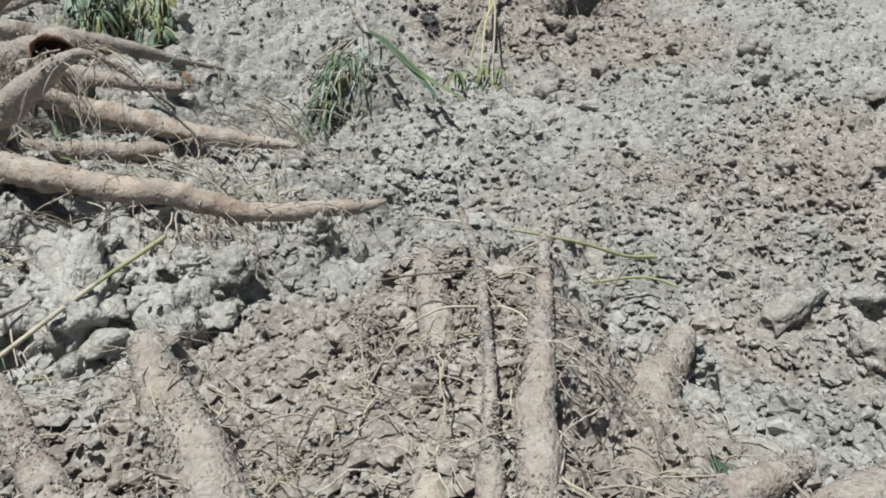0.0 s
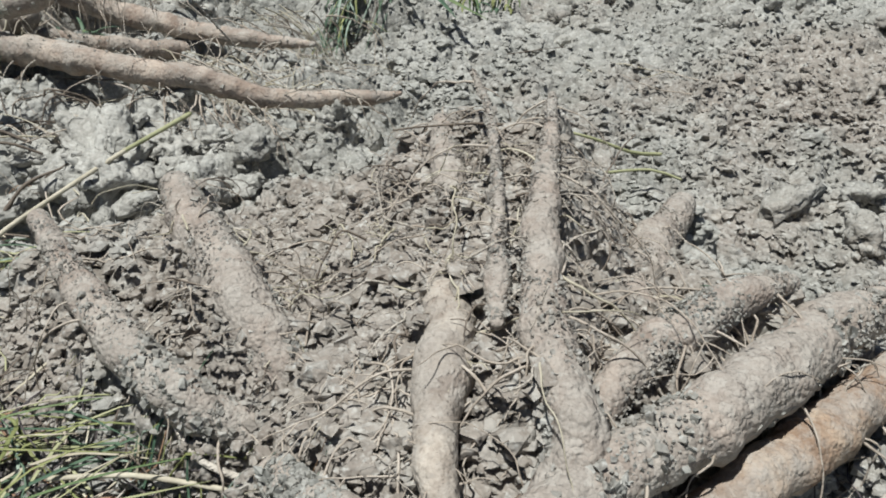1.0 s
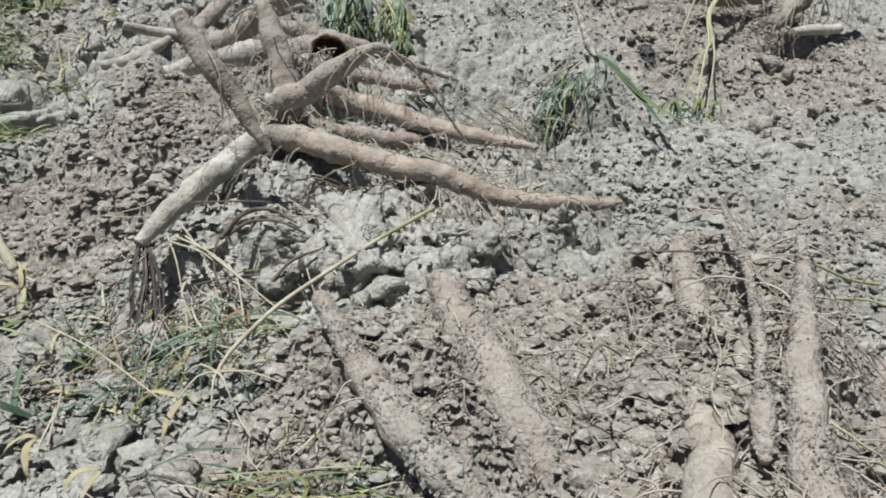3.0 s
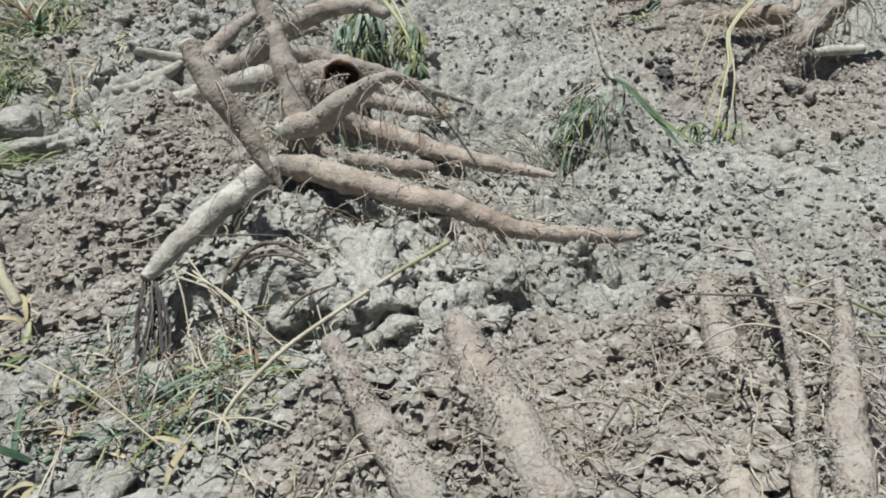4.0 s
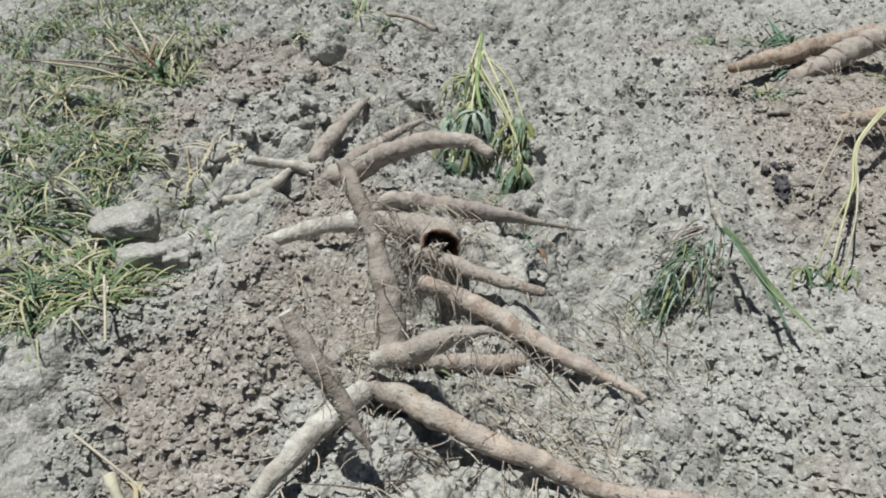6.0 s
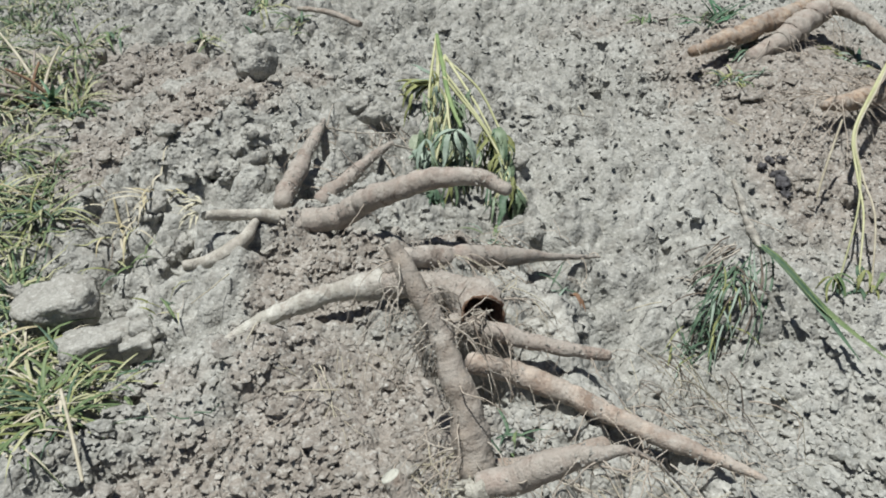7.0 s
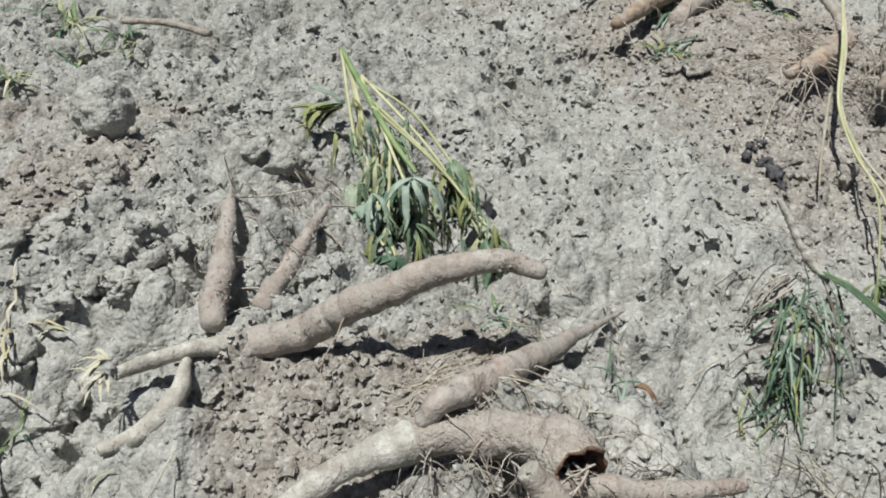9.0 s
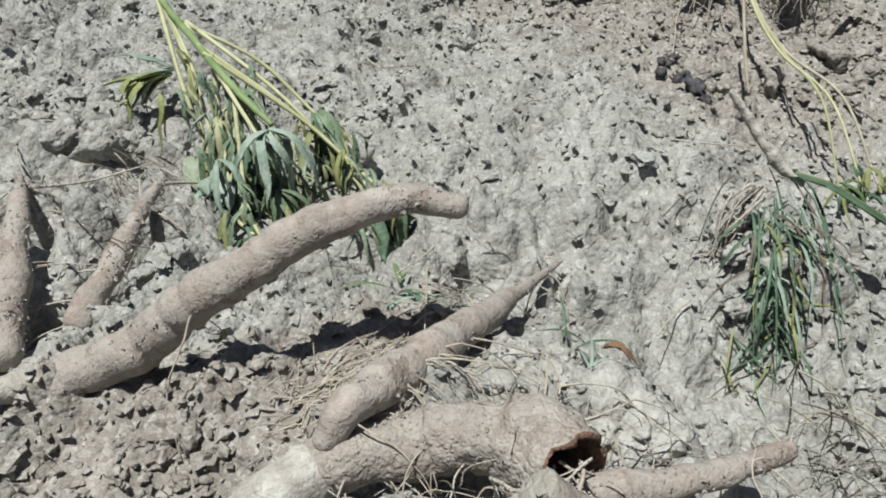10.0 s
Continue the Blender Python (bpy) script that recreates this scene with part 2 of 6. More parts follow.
def curve(points, step):
    """A smooth line through a few points (x, y, z, radius)."""
    p = [np.array(q, float) for q in points]
    p = [2 * p[0] - p[1]] + p + [2 * p[-1] - p[-2]]
    made = []
    for a, b, c, d in zip(p, p[1:], p[2:], p[3:]):
        n = max(2, int(np.linalg.norm((c - b)[:3]) / step))
        for i in range(n):
            t = i / n
            made.append(0.5 * (2 * b + (c - a) * t + (2 * a - 5 * b + 4 * c - d) * t * t + (3 * b - a - 3 * c + d) * t ** 3))
    made.append(p[-2])
    for q in made:
        q[3] = max(q[3], 0.0004)
    return made


# the tubers of the plant in front: line with radii, skin, first end
FRONT = {}
FRONT["long"] = ([(-0.301, 0.536, 0.136, 0.0095), (-0.247, 0.47, 0.132, 0.0128), (-0.192, 0.411, 0.126, 0.0158), (-0.145, 0.364, 0.12, 0.0185), (-0.109, 0.341, 0.11, 0.0185), (-0.079, 0.333, 0.095, 0.017), (-0.048, 0.331, 0.078, 0.014)], TUBER_DIRTY, "round")
FRONT["second"] = ([(-0.181, 0.566, 0.158, 0.0149), (-0.131, 0.491, 0.145, 0.0237), (-0.079, 0.418, 0.135, 0.0227), (-0.037, 0.367, 0.11, 0.02)], TUBER_DIRTY, "round")
FRONT["broken"] = ([(-0.028, 0.274, 0.11, 0.013), (0.024, 0.227, 0.125, 0.016), (0.068, 0.193, 0.135, 0.0129)], TUBER_DIRTY, "flat")
FRONT_LABELS = {"peeled": "tuber with cracked, peeling orange-tan skin", "thin": "thin pale tapering root", "middle": "bare tan tuber with dark scars", "broken": "broken tuber end showing peach flesh"}
FRONT["back"] = ([(0.055, 0.707, 0.165, 0.0108), (0.065, 0.637, 0.16, 0.0158), (0.074, 0.557, 0.15, 0.0136), (0.076, 0.5, 0.13, 0.0122)], TUBER_DIRTY, "round")
FRONT["middle"] = ([(0.072, 0.436, 0.16, 0.0099), (0.077, 0.39, 0.16, 0.0178), (0.078, 0.329, 0.16, 0.0184), (0.075, 0.273, 0.155, 0.0137), (0.082, 0.232, 0.15, 0.0112), (0.094, 0.203, 0.14, 0.0092)], TUBER_PALE, "round")
FRONT["thin"] = ([(0.086, 0.700, 0.226, 0.0026), (0.103, 0.610, 0.222, 0.0036), (0.111, 0.505, 0.212, 0.0040), (0.113, 0.426, 0.202, 0.0056), (0.113, 0.388, 0.19, 0.0098), (0.113, 0.35, 0.18, 0.0047)], TUBER_DIRTY, "round")
FRONT["tapered"] = ([(0.163, 0.655, 0.221, 0.0035), (0.156, 0.56, 0.214, 0.0080), (0.146, 0.468, 0.204, 0.0134), (0.142, 0.39, 0.19, 0.0156), (0.151, 0.306, 0.18, 0.0176), (0.16, 0.262, 0.16, 0.0175), (0.141, 0.227, 0.14, 0.0135)], TUBER_DIRTY, "round")
FRONT["short"] = ([(0.313, 0.693, 0.085, 0.0148), (0.265, 0.588, 0.09, 0.0212), (0.224, 0.464, 0.1, 0.0204), (0.194, 0.384, 0.11, 0.0175)], TUBER_DIRTY, "round")
FRONT["raised"] = ([(0.334, 0.435, 0.165, 0.007), (0.287, 0.41, 0.165, 0.0154), (0.238, 0.372, 0.16, 0.018), (0.207, 0.345, 0.15, 0.0167), (0.176, 0.305, 0.14, 0.0137)], TUBER_DIRTY, "round")
FRONT["thick"] = ([(0.422, 0.456, 0.135, 0.0193), (0.347, 0.394, 0.14, 0.0234), (0.274, 0.324, 0.145, 0.0225), (0.187, 0.255, 0.15, 0.0216), (0.125, 0.194, 0.14, 0.019)], TUBER_DIRTY, "round")
FRONT["peeled"] = ([(0.423, 0.409, 0.104, 0.0187), (0.368, 0.358, 0.106, 0.0218), (0.292, 0.302, 0.106, 0.0205), (0.243, 0.264, 0.104, 0.0155), (0.207, 0.240, 0.104, 0.0090), (0.165, 0.208, 0.115, 0.0050)], TUBER_PEELED, "round")
# how high the earth lies against each of them, in radii, from its first point to its last
BURIED = {"long": (-1.6, 0.35), "second": (-0.3, 1.3), "broken": (-0.4, 0.5), "back": (0.3, 0.8), "middle": (0.1, -0.2), "tapered": (-0.3, 1.3), "short": (0.2, 0.8), "raised": (-0.6, 0.8), "thick": (-1.8, -1.0)}


def banked(x, y, z):
    """Earth pushed up against the tubers, and over them here and there."""
    near = (x > -0.36) & (x < 0.5) & (y > 0.10) & (y < 0.78)
    px, py, top = x[near], y[near], z[near]
    patch = 2.8 * rough_noise(px * 24, py * 24, 41, 3)
    for key, (first, last) in BURIED.items():
        line = curve(FRONT[key][0], 0.008)
        for i, q in enumerate(line):
            level = first + (last - first) * i / (len(line) - 1)
            d = np.hypot(px - q[0], py - q[1])
            top = np.maximum(top, q[2] + q[3] * np.clip(level + patch, -2.5, 1.3) - 1.0 * np.maximum(0, d - 0.9 * q[3]) - 0.2 * d)
    out = z.copy()
    out[near] = top
    return out


# rises and hollows of the dug field: x, y, height
RISES = [(0.08, 0.2, 0.089), (0.08, 0.35, 0.095), (0.1, 0.5, 0.07), (0.1, 0.67, 0.158), (-0.05, 0.3, 0.039), (-0.08, 0.45, 0.044), (-0.1, 0.6, 0.045), (-0.22, 0.36, 0.057),
         (-0.24, 0.52, 0.116), (-0.22, 0.24, -0.005), (-0.08, 0.14, -0.024), (-0.27, 0.7, 0.067), (0.22, 0.28, 0.037), (0.25, 0.45, 0.074), (0.28, 0.62, 0.066), (0.38, 0.38, 0.057),
         (0.45, 0.5, 0.048), (-0.12, 0.93, 0.042), (0.1, 0.85, 0.118), (-0.28, 0.88, 0.073), (-0.48, 0.85, 0.063), (-0.63, 0.74, 0.07), (-0.6, 0.95, 0.104), (-0.82, 1.05, 0.142),
         (-0.45, 1.05, 0.07), (-0.2, 1.15, 0.077), (-0.4, 1.25, 0.058), (-0.62, 1.2, 0.086), (-0.95, 1.25, 0.139), (-0.72, 1.42, 0.13), (-0.52, 1.4, 0.105), (-0.88, 1.58, 0.073)]
REAR_RISES = [(-1.1, 1.7, 0.035), (-1.15, 1.52, 0.102), (-0.68, 1.6, 0.062), (-0.98, 1.88, 0.097), (-0.3, 1.55, -0.075)]
BROAD = [(0.5, 0.95, -0.02), (0.45, 1.5, -0.016), (0, 1.5, 0.01), (-0.25, 1.9, 0.063), (-0.55, 2.15, 0.053), (-0.05, 2.35, 0.057), (0.2, 2.7, 0.087), (-1.4, 2.05, 0.217),
         (-1.5, 1.45, -0.08), (-1.0, 2.4, 0.002), (-0.4, 2.7, -0.037), (0.1, 2.0, -0.071), (-0.85, 0.65, -0.071), (-1.2, 1.0, 0.013), (-1.6, 1.9, -0.04), (-0.1, 3.1, 0.096)]
# earth heaped under the front plant: x, y, radius, height
CROWN_BANKS = [(-0.095, 0.42, 0.04, 0.138), (-0.03, 0.36, 0.045, 0.148), (0.0, 0.42, 0.06, 0.15), (0.03, 0.51, 0.06, 0.155), (0.112, 0.335, 0.025, 0.17), (0.108, 0.42, 0.04, 0.196),
    (0.12, 0.53, 0.05, 0.202), (0.13, 0.64, 0.06, 0.202), (0.18, 0.43, 0.04, 0.182), (0.19, 0.34, 0.035, 0.135), (0.205, 0.56, 0.05, 0.125), (0.14, 0.262, 0.03, 0.15),
    (0.045, 0.64, 0.05, 0.158), (-0.16, 0.5, 0.03, 0.128), (-0.105, 0.51, 0.03, 0.13)]
# under the plant behind and round the paths
REAR_BANKS = [(-1.05, 1.662, 0.055, 0.124), (-0.99, 1.655, 0.04, 0.122), (-1.11, 1.632, 0.035, 0.108), (-1.025, 1.285, 0.045, 0.055), (-0.96, 1.33, 0.04, 0.075),
              (-0.97, 1.89, 0.05, 0.062), (-1.0, 1.82, 0.05, 0.058), (-0.96, 1.7, 0.06, 0.085), (-0.36, 0.7, 0.09, 0.055), (-0.41, 0.56, 0.08, 0.035),
              (-0.6, 0.85, 0.05, 0.055), (-0.625, 0.785, 0.05, 0.03), (-0.645, 0.715, 0.05, 0.0), (-1.105, 1.9, 0.05, 0.085), (-1.1, 1.83, 0.05, 0.08),
              (-1.1, 1.76, 0.045, 0.078), (-1.15, 1.6, 0.05, 0.095), (0.265, 0.59, 0.04, 0.07), (0.235, 0.51, 0.04, 0.075), (0.305, 0.665, 0.04, 0.062),
              (0.078, 0.37, 0.022, 0.14), (0.077, 0.31, 0.022, 0.138), (0.082, 0.25, 0.022, 0.13)]
# the hollow and shelf before the front plant
FRONT_BANKS = [(-0.062, 0.398, 0.035, 0.150), (-0.045, 0.372, 0.030, 0.142), (-0.062, 0.318, 0.030, 0.102), (-0.085, 0.440, 0.028, 0.150), (-0.25, 0.42, 0.05, 0.07), (-0.205, 0.37, 0.04, 0.055), (-0.155, 0.345, 0.035, 0.04), (-0.11, 0.305, 0.04, 0.025), (-0.05, 0.255, 0.04, 0.022), (0.02, 0.21, 0.04, 0.03),
    (0.05, 0.18, 0.04, 0.03), (-0.037, 0.325, 0.028, 0.118), (0.001, 0.292, 0.04, 0.13), (0.033, 0.266, 0.035, 0.14), (0.023, 0.302, 0.04, 0.148), (0.062, 0.24, 0.024, 0.142),
    (0.049, 0.272, 0.03, 0.15), (-0.065, 0.284, 0.026, 0.02), (-0.025, 0.252, 0.026, 0.02), (0.02, 0.222, 0.024, 0.03)]
# under the plant in the middle
MIDDLE_BANKS = [(-0.45, 0.925, 0.055, 0.138), (-0.37, 0.918, 0.055, 0.128), (-0.30, 0.915, 0.05, 0.118), (-0.40, 0.865, 0.05, 0.125), (-0.45, 1.06, 0.05, 0.095), (-0.42, 1.13, 0.05, 0.075), (-0.47, 1.25, 0.05, 0.085), (-0.36, 1.21, 0.045, 0.072), (-0.52, 1.29, 0.04, 0.10), (-0.14, 1.68, 0.07, 0.045), (-0.45, 0.815, 0.06, 0.1), (-0.37, 0.815, 0.055, 0.098), (-0.3, 0.825, 0.05, 0.088), (-0.53, 0.81, 0.045, 0.085),
                (-0.5, 0.87, 0.06, 0.118), (-0.42, 0.885, 0.06, 0.122), (-0.34, 0.88, 0.055, 0.108), (-0.27, 0.88, 0.05, 0.095), (-0.2, 0.885, 0.045, 0.075),
                (-0.5, 0.99, 0.05, 0.138), (-0.555, 1.04, 0.05, 0.145), (-0.475, 1.07, 0.045, 0.095), (-0.64, 1.335, 0.065, 0.0), (-0.6, 1.29, 0.06, -0.015),
                (-0.29, 1.21, 0.05, 0.06), (-0.19, 1.2, 0.06, 0.045)]
# hollows in deep shade, under the stem end and beside the far roots
HOLLOWS = [(0.195, 0.198, 0.035, 0.03), (0.24, 0.225, 0.035, 0.03), (-0.605, 0.685, 0.05, -0.03), (-0.57, 0.65, 0.035, -0.02), (0.38, 2.43, 0.07, -0.06), (0.43, 2.47, 0.06, -0.05), (-0.93, 1.605, 0.045, 0.115), (-0.86, 1.60, 0.045, 0.120), (-0.725, 1.645, 0.055, 0.085), (-0.63, 1.645, 0.055, 0.085)]
BANKS = CROWN_BANKS + REAR_BANKS + FRONT_BANKS + MIDDLE_BANKS + HOLLOWS
# freshly turned, damp earth: x, y, radius
# those near (0.9, 1.35) also carry the clods' shadows in their colour
FRESH = [(-0.80, 1.12, 0.24), (0.03, 0.50, 0.26), (-0.95, 1.50, 0.20), (0.25, 2.50, 0.52), (0.15, 3.0, 0.5), (-0.12, 0.68, 0.16), (-0.30, 0.42, 0.13),
         (-1.45, 2.10, 0.22), (0.02, 2.20, 0.16), (-0.75, 1.60, 0.14), (0.55, 2.2, 0.3), (-1.95, 2.55, 0.28), (-1.75, 1.95, 0.16), (0.95, 1.35, 0.42), (-0.86, 0.88, 0.17), (-1.0, 1.0, 0.16), (0.06, 0.30, 0.16), (0.16, 0.40, 0.14)]
HALF_FRESH = [(-2.1, 2.3, 0.6), (0.80, 1.35, 0.52), (0.5, 0.8, 0.25), (-0.2, 3.3, 0.5), (0.1, 0.45, 0.38), (-0.9, 1.2, 0.35), (0.42, 1.25, 0.40), (0.30, 2.2, 0.5), (-1.5, 2.5, 0.3)]


# pale, dried-out clay
BLEACHED = [(-0.38, 0.83, 0.20), (-0.28, 1.06, 0.17), (-0.55, 0.72, 0.12), (-0.50, 1.47, 0.13), (-1.33, 1.82, 0.22), (-1.22, 1.48, 0.14), (-0.25, 0.75, 0.10), (0.15, 0.93, 0.10)]


def damp_at(x, y):
    d = np.zeros(x.shape)
    for a, b, r in FRESH:
        d = np.maximum(d, np.exp(-(((x - a) ** 2 + (y - b) ** 2) / (r * r)) ** 1.5))
    for a, b, r in HALF_FRESH:
        d = np.maximum(d, 0.55 * np.exp(-(((x - a) ** 2 + (y - b) ** 2) / (r * r)) ** 1.5))
    for a, b, r in BLEACHED:
        d = d - 0.7 * np.exp(-(((x - a) ** 2 + (y - b) ** 2) / (r * r)) ** 1.5)
    return d


def fine_earth(x, y):
    """Fine crumbled earth banked round the front plant."""
    return np.exp(-(((x - 0.0) / 0.40) ** 2 + ((y - 0.42) / 0.28) ** 2) ** 2)


def ground_height(x, y):
    z = np.full(x.shape, -0.02)
    for many, s in ((RISES, 0.10), (REAR_RISES, 0.12), (BROAD, 0.24)):
        for a, b, h in many:
            z += h * np.exp(-((x - a) ** 2 + (y - b) ** 2) / (2 * s * s))
    for a, b, r, h in BANKS:
        w = np.exp(-(((x - a) ** 2 + (y - b) ** 2) / (r * r)) ** 1.5)
        z += (h - z) * w
    z = banked(x, y, z)
    wx = x + 0.030 * rough_noise(x * 14, y * 14, 3, 3)
    wy = y + 0.030 * rough_noise(x * 14, y * 14, 4, 3)
    fresh = np.clip(damp_at(x, y), 0, 1)
    # the open soil on the right is more trodden and even; the dug part is coarse; round the front plant it is fine
    coarse = np.clip(0.62 - 0.55 * (x + 0.45) / 0.8 + 0.9 * rough_noise(x * 2.2, y * 2.2, 8, 2) + 0.9 / (1 + np.exp(np.clip(-(x - 0.5) * 14, -60, 60))) * np.clip(2.2 - y, 0, 1), 0.46, 1.0)
    coarse = coarse * (1 - 0.8 * fine_earth(x, y))
    near = np.clip(1 - np.maximum(np.abs(x + 0.9), np.abs(y - 2.2)) / 9, 0, 1)
    z += 0.030 * rough_noise(x * 4.1, y * 4.1, 5, 3) * near
    z += near * (0.056 + 0.022 / (1 + np.exp(np.clip((x + 1.15) * 9, -60, 60)))) * coarse * (1 - 0.6 * fresh) * lumps(wx, wy, 0.095, 11)
    z += near * 0.044 * (0.45 + 0.55 * coarse) * (1 - 0.45 * fresh) * lumps(wx + 0.3, wy, 0.050, 21)
    wx = wx + 0.008 * rough_noise(x * 60, y * 60, 6, 2)
    wy = wy + 0.008 * rough_noise(x * 60, y * 60, 7, 2)
    z += near * 0.0185 * (1 - 0.3 * fresh) * lumps(wx, wy + 0.2, 0.029, 31)
    z += near * 0.007 * rough_noise(x * 55, y * 55, 9, 3, 0.65)
    return z - 0.020


def spread(lo, hi, step, out, grow=1.14):
    """Coordinates at an even step from lo to hi, and ever wider beyond, out to the horizon."""
    inner, outer, d = list(np.arange(lo, hi, step)), [], step
    a = 0.0
    while a < out:
        d *= grow
        a += d
        outer.append(a)
    return np.array([lo - a for a in reversed(outer)] + inner + [inner[-1] + a for a in outer])


GX = spread(-3.1, 1.5, 0.0066, 400, 1.12)
rows = [0.12]
while rows[-1] < 4.3:
    rows.append(rows[-1] + 0.0048 + 0.0016 * rows[-1])
beyond = spread(0.0, 0.02, 0.01, 400, 1.12)
GY = np.concatenate([rows[0] + beyond[beyond < 0], rows, rows[-1] + beyond[beyond > 0.01]])
XX, YY = np.meshgrid(GX, GY)
ZZ = ground_height(XX, YY)


def ground_z(x, y):
    i = int(np.clip(np.searchsorted(GX, x), 1, len(GX) - 1))
    j = int(np.clip(np.searchsorted(GY, y), 1, len(GY) - 1))
    return float(ZZ[j, i])


def fast_mesh(name, verts, quads, mats, smooth=True):
    me = bpy.data.meshes.new(name)
    n = quads.shape[1]
    me.vertices.add(len(verts))
    me.vertices.foreach_set("co", np.ascontiguousarray(verts, dtype=np.float32).ravel())
    me.loops.add(quads.size)
    me.loops.foreach_set("vertex_index", np.ascontiguousarray(quads, dtype=np.int32).ravel())
    me.polygons.add(len(quads))
    me.polygons.foreach_set("loop_start", np.arange(0, quads.size, n, dtype=np.int32))
    me.polygons.foreach_set("use_smooth", np.full(len(quads), smooth))
    me.materials.append(mats)
    me.update(calc_edges=True)
    return me


def set_damp(me, values):
    me.attributes.new("damp", "FLOAT", "POINT").data.foreach_set("value", np.asarray(values, dtype=np.float32))


NX, NY = len(GX), len(GY)
at = np.arange(NX * NY).reshape(NY, NX)
quads = np.stack([at[:-1, :-1], at[:-1, 1:], at[1:, 1:], at[1:, :-1]], -1).reshape(-1, 4)
me = fast_mesh("ground", np.stack([XX, YY, ZZ], -1).reshape(-1, 3), quads, SOIL)
set_damp(me, damp_at(XX, YY).ravel())
tagged(new("ground", me), "dry grey cloddy field soil, freshly dug in brown patches", "ground", kind="structure")


# ---- shaping tools ----
rnd = random.Random(7)


def tube(points, step=0.008, sides=18, lump=0.0, seed=0, start="round", end="round"):
    """A lumpy round limb along points; its ends are round, flat or hollow. Returns vertices and faces."""
    line = curve(points, step)
    rings, side = [], None
    if lump > 0.04:
        for i, q in enumerate(line):
            u = Vector((i * step * 16, seed * 5.3, 0.5))
            bend = noise.noise_vector(u) * 0.26 + noise.noise_vector(u * 2.7) * 0.14
            ease = min(1, i / 6, (len(line) - 1 - i) / 6)
            line[i] = q + np.array((*(bend * q[3] * ease), q[3] * ease * (0.17 * noise.noise(u * 1.3 + Vector((9, 0, 0))) + 0.10 * noise.noise(u * 4 + Vector((3, 0, 0))))))
    for i, q in enumerate(line):
        way = (line[min(i + 1, len(line) - 1)] - line[max(i - 1, 0)])[:3]
        way = Vector(way).normalized()
        if side is None:
            side = way.orthogonal().normalized()
        side = (side - way * side.dot(way)).normalized()
        rings.append((Vector(q[:3]), way, side.copy(), way.cross(side), q[3]))

    def cap(ring, sign, kind):
        o, w, a, b, r = ring
        if kind == "flat":
            steps = [(0.002, 0.97), (0.004, 0.86), (0.003, 0.45), (0.004, 0.02)]
        elif kind == "hollow":
            steps = [(0.006, 1.0), (0.009, 0.94), (0.004, 0.88), (-0.014, 0.82), (-0.034, 0.70), (-0.045, 0.45), (-0.048, 0.02)]
        else:
            steps = [(0.30 * r, 0.93), (0.55 * r, 0.74), (0.72 * r, 0.45), (0.80 * r, 0.03)]
        return [(o + w * (sign * d), w, a, b, r * k) for d, k in steps]

    body = list(reversed(cap(rings[0], -1, start))) + rings + cap(rings[-1], 1, end)
    ragged = [q[0] for q in cap(rings[-1], 1, end)[:3]] if end == "hollow" else []
    verts, off = [], Vector((seed * 3.7, seed * 1.3, seed * 2.1))
    for o, w, a, b, r in body:
        for k in range(sides):
            t = 2 * math.pi * k / sides
            d = a * math.cos(t) + b * math.sin(t)
            if ragged and o in ragged:
                o2 = o + w * 0.016 * (noise.noise(Vector((math.cos(t) * 1.7, math.sin(t) * 1.7, seed))) + 0.6 * noise.noise(Vector((math.cos(t) * 5, math.sin(t) * 5, seed))))
            else:
                o2 = o
            v = o2 + d * r
            if lump:
                g = 1.1 * noise.noise(v * 24 + off) + 0.7 * noise.noise(v * 70 + off) + 0.7 * max(0, noise.noise(v * 110 + off) - 0.05) + 0.45 * noise.noise(v * 200 + off) + 0.3 * noise.noise(v * 380 + off)
                v = o2 + d * r * (1 + lump * g)
            verts.append(v)
    faces, n = [], len(body)
    for i in range(n - 1):
        for k in range(sides):
            m = (k + 1) % sides
            faces.append((i * sides + k, i * sides + m, (i + 1) * sides + m, (i + 1) * sides + k))
    faces.append(tuple(range(sides - 1, -1, -1)))
    faces.append(tuple((n - 1) * sides + k for k in range(sides)))
    return verts, faces, len(cap(rings[0], -1, start)), len(cap(rings[-1], 1, end)), sides


def solid(name, verts, faces, mats, parent=None, label="", smooth=True):
    me = bpy.data.meshes.new(name)
    me.from_pydata([tuple(v) for v in verts], [], faces)
    for m in mats if isinstance(mats, (list, tuple)) else (mats,):
        me.materials.append(m)
    me.polygons.foreach_set("use_smooth", [smooth] * len(me.polygons))
    ob = new(name, me)
    if parent:
        ob.parent = parent
    return tagged(ob, label)


def limb(name, points, mat, parent, label="", lump=0.10, seed=0, start="round", end="round", cut=CUT, sides=30, step=0.0045):
    verts, faces, a, b, n = tube(points, step, sides, lump, seed, start, end)
    ob = solid(name, verts, faces, (mat, cut), parent, label)
    mid = [sum((verts[i * n + k] for k in range(n)), Vector()) / n for i in range(len(verts) // n)]
    far = [0.0]
    for p, q in zip(mid, mid[1:]):
        far.append(far[-1] + (q - p).length)
    ob.data.attributes.new("along", "FLOAT", "POINT").data.foreach_set("value", np.repeat(np.array(far, dtype=np.float32), n) + seed * 0.7)
    polys = ob.data.polygons
    last = len(polys) - 2
    if start != "round":
        for i in list(range(0, (a - 1) * n)) + [last]:
            polys[i].material_index = 1
    if end != "round":
        for i in list(range(last - (b - 1) * n, last)) + [last + 1]:
            polys[i].material_index = 1
    return ob


def thing(name, x, y, z, label, category, group=""):
    ob = new(name)
    ob.location = (x, y, z)
    ob.empty_display_size = 0.05
    return tagged(ob, label, category, group)


